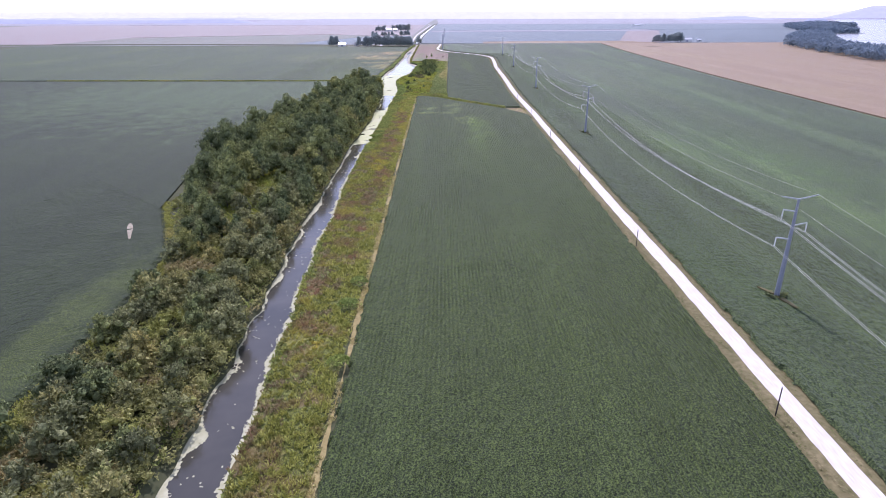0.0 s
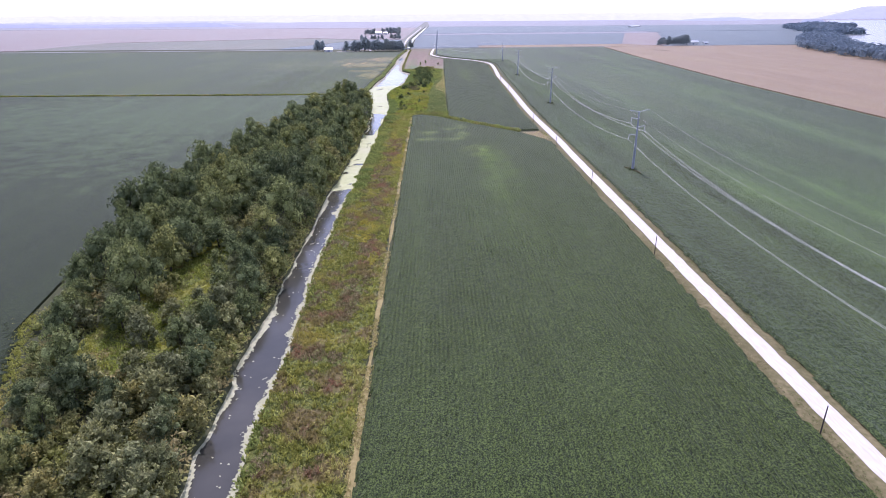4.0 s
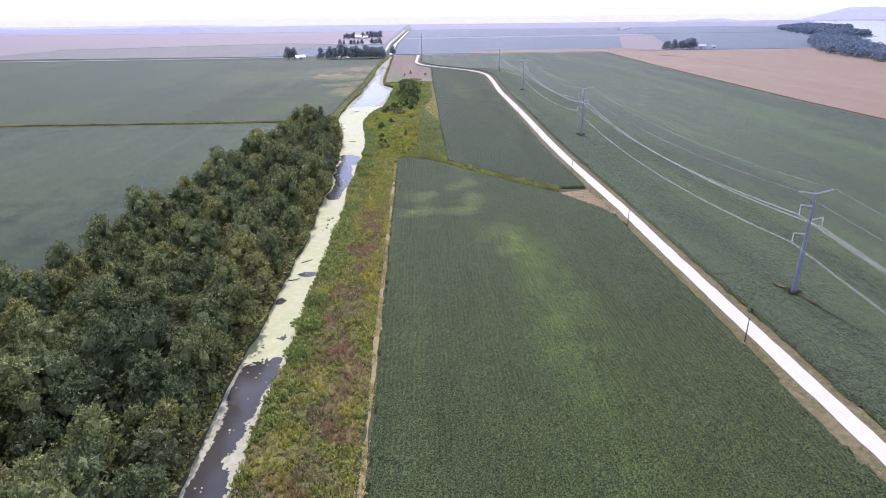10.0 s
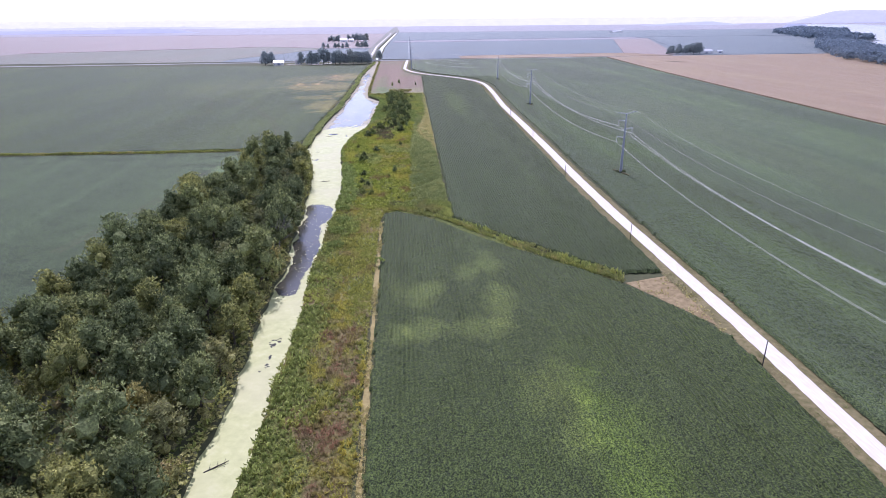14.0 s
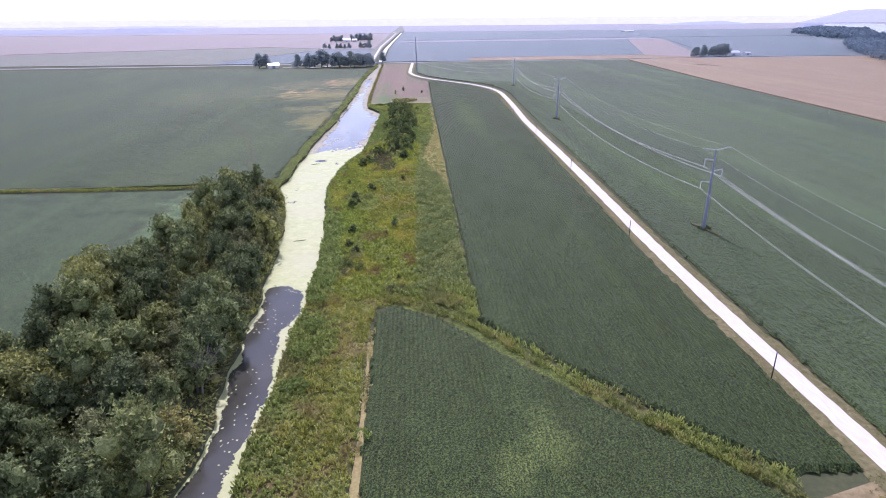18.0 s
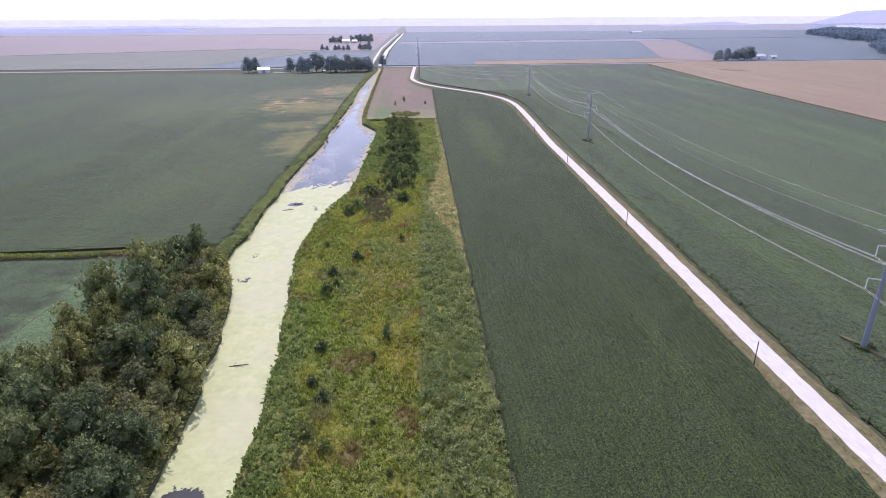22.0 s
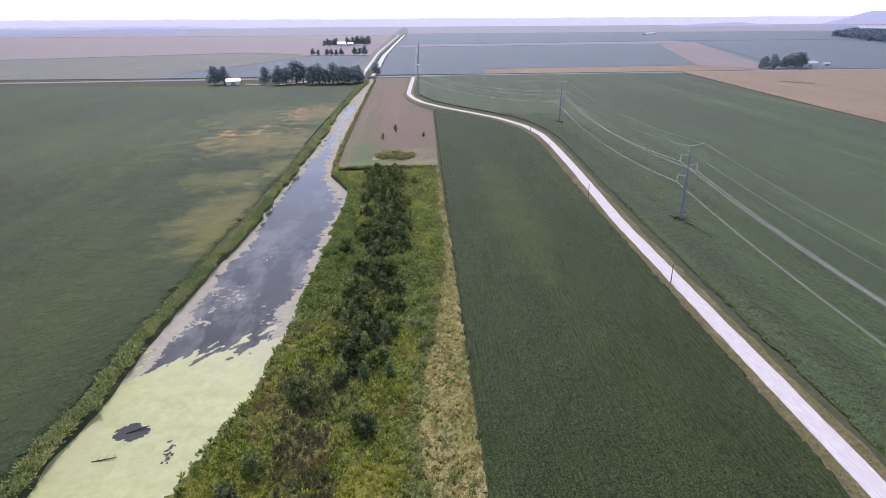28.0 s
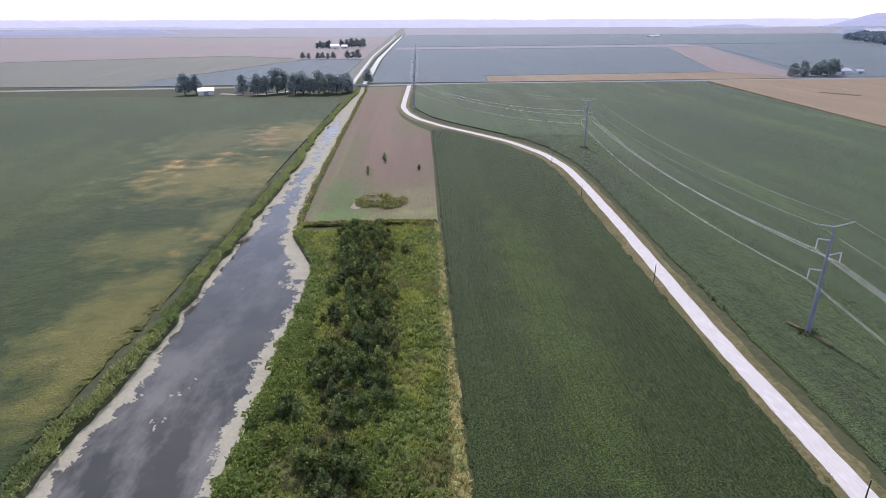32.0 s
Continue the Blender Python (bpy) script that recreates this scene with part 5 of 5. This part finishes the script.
plants("ditch_grass", x, y, 0.7 + 0.5 * lump(x, y, 4, 90), 0.3, 5, way_leaf, "green grass in the shallow field ditch", "grass", 0.6, 0.3)
x = rng.uniform(-36, 4, 5200)
y = 710.5 + rng.uniform(-1.6, 1.2, len(x))
undergrowth("edge_weeds", x, y, 0.5 + 1.0 * lump(x, y, 2.5, 91), 0.45, scrub_leaf, "weeds along the end of the stubble field", "weeds", 0.0, 0.7)

# wet spot in the stubble: reeds round a dry pale hollow
n = 2600
a, q = rng.uniform(0, 6.28, n), np.sqrt(rng.random(n))
x, y = -13.5 + np.cos(a) * q * 9, 733 + np.sin(a) * q * 8.5
reed = lump(x, y, 3, 93) > 0.35
undergrowth("reeds", x[reed], y[reed], 0.5 + 0.8 * rng.random(reed.sum()), 0.5, scrub_leaf, "dark reeds round a wet hollow", "reeds", 0.1, 0.8)
slab("dry_hollow", [(-23.4, 727), (-21.8, 738), (-19.6, 741), (-18, 735), (-18.8, 728), (-21.5, 725)], 0.16, straw_mat, "bleached dead reeds in a dried hollow", "reeds", "stuff")
for k, (x, y) in enumerate(((-14.8, 793.2), (-0.3, 777.4), (-20.6, 772))):
    copy_thing(young[2 if k != 1 else 0], place(x, y, 1.25 - 0.2 * (k == 2), k * 2.0))

# tufts on the washed soil by the road
gx, gy = scatter([(37.5, 357), (48, 359.5), (48.6, 350), (47.8, 334), (46.4, 322), (45.4, 322), (45.8, 334), (42.6, 345.5)], 1.6, lambda x, y: 0.15 + 1.2 * (lump(x, y, 2.5, 96) > 0.55) + 0.6 * (y < 346))
plants("weeds", gx, gy, 0.4, 0.16, 6, pale_grass, "bleached tufts on the washed soil by the road", base=0.05)

# fallen branches lying in the ditch
for x, y, turn in ((-37, 307, 0.5), (-38.2, 296.1, 0.2), (-40.4, 455.7, 0.0), (-47, 552, 0.4), (-40, 176, 2.6), (-49, 545.6, 0.1)):
    bm = bmesh.new()
    tube(bm, (-1.7, 0, 0), (1.6, 0.2, 0.25), 0.1, 0.06, 6)
    for k in range(5):
        tube(bm, (-1.0 + 0.5 * k, 0.03 * k, 0.1), (-0.6 + 0.5 * k, (-1) ** k * 0.8, 0.35), 0.045, 0.015, 4)
    ob = part("fallen_branch", bm, dark_wood_mat)
    ob.matrix_basis = place(x, y, 1.0, turn, WATER_Z)
    tagged(ob, "dark dead branch lying in the water", "branch", "branches in the ditch")

# a washed-out pale spot in the western crop
bm = bmesh.new()
pts = [(math.cos(a) * 0.7 * (1 + 0.2 * math.sin(3 * a)) * abs(math.cos(a * 0.5 - 0.8)) ** 0.2, math.sin(a) * 6.6, 0.8) for a in np.linspace(0, 6.28, 29)[:-1]]
f = bm.faces.new([bm.verts.new(p) for p in pts])
r = bmesh.ops.extrude_face_region(bm, geom=[f])
bmesh.ops.translate(bm, verts=[v for v in r["geom"] if isinstance(v, bmesh.types.BMVert)], vec=(0, 0, -0.25))
bmesh.ops.recalc_face_normals(bm, faces=bm.faces)
ob = part("bare_spot", bm, straw_mat)
ob.matrix_basis = Matrix.Translation((-82, 145, 0)) @ Matrix.Rotation(0.44, 4, "Z")
tagged(ob, "pale bare spot washed out in the soybeans", "soil", "", "stuff")


# curved wheel tracks pressed into the north-western crop
for pts in ([(-203, 717), (-170, 708), (-141, 686), (-112, 650), (-88, 594), (-76, 552), (-69, 517)], [(-150, 560), (-132, 620), (-150, 690), (-190, 735), (-240, 760)], [(-82, 508), (-86, 460), (-92, 420), (-99, 385)]):
    for o in (-1.0, 1.0):
        ribbon("wheel_track", smooth_line(pts, 2.0), [(o - 0.12, 0.60 if pts[0][1] < 510 else 0.76), (o + 0.12, 0.60 if pts[0][1] < 510 else 0.76)], bank_mat, "dark wheel track through the crop", "track", "stuff", 0.2)


# ---- power line ----
TOP = 21.0
ARMS = [(-3.3, 20.95, 21.5), (3.6, 20.95, 21.8), (-2.5, 18.5, 18.9), (2.6, 15.7, 16.3), (-2.7, 12.9, 13.3)]


def make_tower():
    root = new("transmission_tower")
    bm = bmesh.new()
    tube(bm, (0, 0, 0.5), (0, 0, 11), 0.52, 0.38, 12)
    tube(bm, (0, 0, 11), (0, 0, TOP), 0.38, 0.2, 12)
    part("pole", bm, steel_mat, root)
    bm = bmesh.new()
    tube(bm, (0, 0, -0.3), (0, 0, 0.55), 0.95, 0.9, 16)
    part("footing", bm, concrete_mat, root, "round concrete footing")
    for k, (x, za, zb) in enumerate(ARMS):
        bm = bmesh.new()
        tube(bm, (0, 0, za), (x, 0, zb), 0.15, 0.1, 8)
        arm = part("arm", bm, arm_mat, root)
        if k > 1:
            bm = bmesh.new()
            tube(bm, (x, 0, zb - 0.05), (x, 0, zb - 1.85), 0.06, 0.06, 6)
            for j in range(9):
                tube(bm, (x, 0, zb - 0.25 - j * 0.18), (x, 0, zb - 0.33 - j * 0.18), 0.13, 0.1, 8)
            part("insulator", bm, insulator_mat, arm)
    return tagged(root, "grey steel monopole with offset arms and hanging insulators", "power pylon", "towers of the power line")


LINE = [(66.5, -66), (66.8, 106.5), (66.9, 279.2), (68.7, 452.3), (72.7, 638.6), (77.6, 813.4), (-1.2, 958), (0.0, 1113), (2, 1290), (4, 1470)]
TALL = [1.0, 1.0, 1.03, 1.05, 1.06, 1.06, 1.06, 1.06, 1.06, 1.06]
HEADING = [0, 0, 0, 0, -0.02, 0.28, 0.26, 0, 0, 0]
tower = make_tower()
for i, (x, y) in enumerate(LINE):
    m = place(x, y, 1.0, HEADING[i], 0, TALL[i])
    if i == 0:
        tower.matrix_basis = m
    else:
        copy_thing(tower, m)


def hang(name, a, b, sag, radius, label):
    """One wire between two fixings, with its sag."""
    a, b = Vector(a), Vector(b)
    n, k = 28, 5
    d = (b - a).normalized()
    s = d.cross(Vector((0, 0, 1))).normalized()
    u = s.cross(d)
    v = []
    for i in range(n + 1):
        f = i / n
        p = a.lerp(b, f) - Vector((0, 0, 4 * sag * f * (1 - f)))
        v += [p + (s * math.cos(q) + u * math.sin(q)) * radius for q in (j * 2 * math.pi / k for j in range(k))]
    f = [(i * k + j, i * k + (j + 1) % k, (i + 1) * k + (j + 1) % k, (i + 1) * k + j) for i in range(n) for j in range(k)]
    ob = new(name, mesh_from(name, [tuple(p) for p in v], f, wire_mat, True))
    return tagged(ob, label, "cable", "wires of the power line")


for i in range(len(LINE) - 1):
    ma, mb = place(*LINE[i], 1.0, HEADING[i], 0, TALL[i]), place(*LINE[i + 1], 1.0, HEADING[i + 1], 0, TALL[i + 1])
    for k, (x, za, zb) in enumerate(ARMS):
        if k < 2:
            hang("shield_wire", ma @ Vector((x, 0, zb)), mb @ Vector((x, 0, zb)), 3.6, 0.011, "thin shield wire along the tower tops")
        else:
            for o in (-0.21, 0.21):
                hang("power_cable", ma @ Vector((x + o, 0, zb - 1.9)), mb @ Vector((x + o, 0, zb - 1.9)), 4.2, 0.021, "bright aluminium conductor in a pair")

# worn ground and ruts round each tower foot
for i, (x, y) in enumerate(LINE[1:6]):
    bm = bmesh.new()
    r = np.random.default_rng(90 + i)
    for ox, oy, ln, wd, an in ((0.5, -2.9, 2.6, 0.4, 0.2), (-0.8, 1.9, 2.0, 0.25, 0.5)):
        ring = [Vector((math.cos(a) * wd * (1 + 0.3 * r.random()), math.sin(a) * ln * (1 + 0.2 * r.random()), 1.02)) for a in np.linspace(0, 6.28, 19)[:-1]]
        vs = [bm.verts.new(Matrix.Translation((ox, oy, 0)) @ Matrix.Rotation(an, 4, "Z") @ p) for p in ring]
        f = bm.faces.new(vs)
        g = bmesh.ops.extrude_face_region(bm, geom=[f])
        bmesh.ops.translate(bm, verts=[v for v in g["geom"] if isinstance(v, bmesh.types.BMVert)], vec=(0, 0, -0.3))
    bmesh.ops.recalc_face_normals(bm, faces=bm.faces)
    ob = part("trampled_ground", bm, verge_mat)
    ob.matrix_basis = place(x, y)
    tagged(ob, "trampled bare rut beside the tower foot", "soil", "", "stuff")
    n = 160
    a, q = r.uniform(0, 6.28, n), 1.1 + 0.9 * r.random(n)
    undergrowth("tower_weeds", x + np.cos(a) * q, y + np.sin(a) * q * 0.8, np.full(n, 1.3), 0.4, conifer_leaf, "dark weeds round the tower foot", "weeds", 0.0, 0.7)

# ---- roadside poles ----
bm = bmesh.new()
tube(bm, (0, 0, -0.2), (0, 0, 4.9), 0.1, 0.075, 8)
post = new("roadside_pole")
part("shaft", bm, dark_wood_mat, post)
bm = bmesh.new()
tube(bm, (0, 0, 4.9), (0, 0, 4.98), 0.095, 0.06, 8)
part("cap", bm, steel_mat, post, "small grey metal cap")
tagged(post, "thin dark pole standing on the road verge", "pole", "poles along the gravel road")
for i, (x, y) in enumerate(((47.4, 69.5), (46.9, 133.8), (46.9, 199), (47.4, 261.5), (47.4, 323.2), (46.9, 383), (46.7, 448.2), (49.8, 519.7), (52.2, 596), (52.4, 664), (54.2, 733), (56.0, 786))):
    m = place(x, y, 1.0, i * 1.0)
    if i == 0:
        post.matrix_basis = m
    else:
        copy_thing(post, m)


# ---- farmsteads ----
def make_building(name, w, d, h, rise, wall, roof, label, windows=2):
    """A gabled building at the origin, ridge along x."""
    root = new(name)
    bm = bmesh.new()
    box(bm, -w / 2, -d / 2, 0, w / 2, d / 2, h)
    for s in (-1, 1):
        a = [bm.verts.new((s * (w / 2), -d / 2, h)), bm.verts.new((s * (w / 2), d / 2, h)), bm.verts.new((s * (w / 2), 0, h + rise))]
        bm.faces.new(a if s > 0 else a[::-1])
    part("wall", bm, wall, root)
    for s in (-1, 1):
        bm = bmesh.new()
        e = 0.5
        p = [(-w / 2 - e, s * (d / 2 + e), h - e * rise / (d / 2)), (w / 2 + e, s * (d / 2 + e), h - e * rise / (d / 2)), (w / 2 + e, 0, h + rise), (-w / 2 - e, 0, h + rise)]
        f = bm.faces.new([bm.verts.new(q) for q in p])
        g = bmesh.ops.extrude_face_region(bm, geom=[f])
        bmesh.ops.translate(bm, verts=[v for v in g["geom"] if isinstance(v, bmesh.types.BMVert)], vec=(0, 0, 0.18))
        bmesh.ops.recalc_face_normals(bm, faces=bm.faces)
        part("roof", bm, roof, root)
    for k in range(windows):
        x = (k + 0.5) / windows * w * 0.8 - w * 0.4
        bm = bmesh.new()
        box(bm, x - 0.55, -d / 2 - 0.06, h * 0.38, x + 0.55, -d / 2 + 0.05, h * 0.78)
        pane = part("window", bm, glass_mat, root)
        bm = bmesh.new()
        for x0, x1, z0, z1 in ((-0.67, -0.55, 0.36, 0.8), (0.55, 0.67, 0.36, 0.8), (-0.55, 0.55, 0.36, 0.38), (-0.55, 0.55, 0.78, 0.8)):
            box(bm, x + x0, -d / 2 - 0.08, h * z0, x + x1, -d / 2 + 0.05, h * z1)
        part("window_frame", bm, white_paint_mat, pane)
    bm = bmesh.new()
    box(bm, -0.6 if windows else -1.8, -d / 2 - 0.08, 0, 0.6 if windows else 1.8, -d / 2 + 0.04, 2.2 if windows else 3.0)
    part("door", bm, steel_mat, root, "grey door")
    return tagged(root, label, "building")


for name, w, d, h, rise, wall, roof, label, win, x, y, turn in (
        ("shed", 12, 9, 3.6, 2.2, white_paint_mat, metal_roof_mat, "white metal farm shed by the trees", 0, -170, 1046, 0.3),
        ("farmhouse", 13, 9, 4.6, 3.0, white_paint_mat, roof_mat, "white farmhouse half hidden by trees", 3, -128, 1062, 0.0),
        ("garage", 8, 7, 2.8, 1.8, white_paint_mat, roof_mat, "small pale garage behind the trees", 1, -148, 1068, 0.1),
        ("machine_shed", 20, 12, 4.5, 2.4, white_paint_mat, metal_roof_mat, "long white machine shed far off", 0, 458, 1182, 0.1),
        ("small_shed", 8, 6, 3, 1.6, white_paint_mat, metal_roof_mat, "small white shed far off", 0, 486, 1190, 0.0),
        ("far_barn", 18, 12, 6, 4, white_paint_mat, metal_roof_mat, "far white barn among trees", 0, -158, 1830, 0.1),
        ("far_house", 12, 9, 5, 3, white_paint_mat, metal_roof_mat, "far white house among trees", 2, -140, 1845, 0.0)):
    make_building(name, w, d, h, rise, wall, roof, label, win).matrix_basis = place(x, y, 1.0, turn)

farm = [make_tree(19, 7.2, 101 + k, hazed_farm_leaf, per=0.3, size=1.3, limbs=8, name="shade_tree", slim=0.7) for k in range(3)]
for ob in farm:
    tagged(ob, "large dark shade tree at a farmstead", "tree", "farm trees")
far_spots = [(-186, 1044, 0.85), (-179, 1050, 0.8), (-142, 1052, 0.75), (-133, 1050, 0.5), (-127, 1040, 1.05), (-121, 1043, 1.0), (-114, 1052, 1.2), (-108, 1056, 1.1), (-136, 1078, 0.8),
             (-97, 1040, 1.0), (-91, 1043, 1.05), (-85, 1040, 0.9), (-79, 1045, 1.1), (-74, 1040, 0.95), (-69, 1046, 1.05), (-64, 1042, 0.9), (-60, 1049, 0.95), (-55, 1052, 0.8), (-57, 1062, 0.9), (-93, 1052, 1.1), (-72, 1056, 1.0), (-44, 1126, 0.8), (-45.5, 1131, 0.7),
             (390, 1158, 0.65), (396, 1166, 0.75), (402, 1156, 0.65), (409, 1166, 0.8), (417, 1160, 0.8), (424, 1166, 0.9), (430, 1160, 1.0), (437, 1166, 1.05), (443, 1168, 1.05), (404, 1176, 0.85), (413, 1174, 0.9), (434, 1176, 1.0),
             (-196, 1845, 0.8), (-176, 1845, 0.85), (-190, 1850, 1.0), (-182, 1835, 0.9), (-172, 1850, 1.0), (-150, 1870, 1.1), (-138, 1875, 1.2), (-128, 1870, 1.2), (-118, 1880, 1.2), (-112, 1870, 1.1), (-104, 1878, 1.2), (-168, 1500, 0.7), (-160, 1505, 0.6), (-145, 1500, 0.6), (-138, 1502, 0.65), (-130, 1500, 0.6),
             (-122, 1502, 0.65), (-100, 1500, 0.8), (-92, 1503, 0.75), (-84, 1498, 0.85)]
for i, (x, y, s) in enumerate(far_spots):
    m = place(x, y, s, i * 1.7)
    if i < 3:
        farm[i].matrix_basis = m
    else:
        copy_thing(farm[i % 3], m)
ribbon("farm_drive", smooth_line([(-160, 1052), (-140, 1046), (-118, 1048), (-108, 1064), (-100, 1102)], 4), [(-2, 0.03), (-1.6, 0.12), (1.6, 0.12), (2, 0.03)], gravel_mat, "pale gravel farm drive", "drive")

# bridge of the cross road over the ditch
root = new("road_bridge")
for s in (-1, 1):
    bm = bmesh.new()
    box(bm, -55, 1109 + s * 3.4 - 0.25, -0.2, -42, 1109 + s * 3.4 + 0.25, 1.2)
    part("parapet", bm, concrete_mat, root)
for x in (-54.2, -42.6):
    bm = bmesh.new()
    box(bm, x - 0.5, 1105.5, -2.2, x + 0.5, 1112.5, -0.2)
    part("abutment", bm, concrete_mat, root)
bm = bmesh.new()
box(bm, -55, 1105.8, -0.35, -42, 1112.2, 0.1)
part("deck", bm, concrete_mat, root)
tagged(root, "low concrete road bridge over the ditch", "bridge")

# ---- river woods, river and far hills ----
nr = Nodes("river_water")
nr.base(nr.ramp(nr.noise(0.01, 3), (0.3, (0.2, 0.2, 0.2)), (0.7, (0.3, 0.3, 0.3))))
nr.rough(0.25, 0, 0.8)
slab("river", [(575, 600), (590, 790), (615, 925), (705, 1095), (815, 1285), (915, 1480), (965, 1552), (1050, 1562), (1130, 1735), (1350, 2075), (1490, 2245), (1620, 2690), (1900, 3010), (2570, 4190), (2900, 4200), (2400, 3000), (2200, 2500), (1612, 2190), (1500, 1700), (1200, 1000), (1100, 600)],
     0.95, nr.mat, "wide pale river beyond the corn", "river", "structure")
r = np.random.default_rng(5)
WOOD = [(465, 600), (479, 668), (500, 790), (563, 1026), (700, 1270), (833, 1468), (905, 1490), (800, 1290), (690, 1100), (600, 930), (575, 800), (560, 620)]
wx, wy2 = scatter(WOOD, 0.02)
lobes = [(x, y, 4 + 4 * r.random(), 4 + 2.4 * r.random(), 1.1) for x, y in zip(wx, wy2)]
tagged(new("river_wood", cards_mesh("river_wood", crown_cards(lobes, 1.0, 2.3, r), hazed_river_leaf)), "dense dark wood along the river", "wood", "", "stuff")
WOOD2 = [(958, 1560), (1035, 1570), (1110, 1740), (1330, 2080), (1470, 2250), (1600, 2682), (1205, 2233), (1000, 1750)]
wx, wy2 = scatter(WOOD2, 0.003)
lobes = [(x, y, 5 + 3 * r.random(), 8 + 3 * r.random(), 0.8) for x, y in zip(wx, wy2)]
tagged(new("river_wood", cards_mesh("river_wood", crown_cards(lobes, 0.4, 5.0, r), hazed_river_leaf)), "far dark wood beside the river bend", "wood", "", "stuff")
slab("dark_hollow", [(326, 1019), (332, 1019), (340, 1008), (347, 996), (342, 993), (334, 1004)], 0.98, bank_mat, "dark wet hollow in the ripe corn", "soil", "stuff")
make_building("livestock_shed", 100, 14, 4, 2.5, white_paint_mat, metal_roof_mat, "long white livestock shed in the distance", 0).matrix_basis = place(790, 2555, 1.0, 0.9)


# haze made as a pale colour that glows by itself
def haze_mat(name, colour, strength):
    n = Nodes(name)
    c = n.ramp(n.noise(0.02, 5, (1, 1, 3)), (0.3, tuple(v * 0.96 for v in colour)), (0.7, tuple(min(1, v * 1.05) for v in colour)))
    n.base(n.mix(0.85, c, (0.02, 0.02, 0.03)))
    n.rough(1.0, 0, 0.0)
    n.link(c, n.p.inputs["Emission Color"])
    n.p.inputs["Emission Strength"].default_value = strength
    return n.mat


# distant woods and bluffs, the haze of the horizon put into their glowing colour
# the first row is a tall haze backdrop filling up to the horizon
for name, y0, x0, x1, low, high, col, strength, seed, ramp_l, ramp_r in (
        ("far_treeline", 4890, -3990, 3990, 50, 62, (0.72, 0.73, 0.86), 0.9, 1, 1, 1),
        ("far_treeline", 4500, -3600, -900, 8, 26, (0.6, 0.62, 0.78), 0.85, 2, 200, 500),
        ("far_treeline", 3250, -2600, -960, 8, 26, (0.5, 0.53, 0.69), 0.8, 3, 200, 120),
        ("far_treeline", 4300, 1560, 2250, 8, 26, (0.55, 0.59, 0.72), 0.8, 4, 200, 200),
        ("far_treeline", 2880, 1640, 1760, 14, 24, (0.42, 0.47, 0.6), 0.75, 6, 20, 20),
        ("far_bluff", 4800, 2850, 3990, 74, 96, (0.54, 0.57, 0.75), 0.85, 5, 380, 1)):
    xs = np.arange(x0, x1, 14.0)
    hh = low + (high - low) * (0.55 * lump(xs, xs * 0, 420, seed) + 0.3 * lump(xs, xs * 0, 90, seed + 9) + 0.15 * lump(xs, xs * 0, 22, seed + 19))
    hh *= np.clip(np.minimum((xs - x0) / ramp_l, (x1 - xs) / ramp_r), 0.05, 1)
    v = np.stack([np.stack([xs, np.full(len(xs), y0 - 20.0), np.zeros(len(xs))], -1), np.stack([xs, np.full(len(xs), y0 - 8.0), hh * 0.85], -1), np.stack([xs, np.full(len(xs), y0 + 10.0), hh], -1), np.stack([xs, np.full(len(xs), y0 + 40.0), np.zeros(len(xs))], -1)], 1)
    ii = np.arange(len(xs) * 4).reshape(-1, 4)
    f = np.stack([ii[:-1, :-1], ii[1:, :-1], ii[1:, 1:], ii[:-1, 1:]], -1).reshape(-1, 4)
    tagged(new(name, mesh_from(name, v.reshape(-1, 3), f, haze_mat("hazy_distance", col, strength))), "wooded distance on the horizon, pale with haze in its colour", "distance", "", "structure")
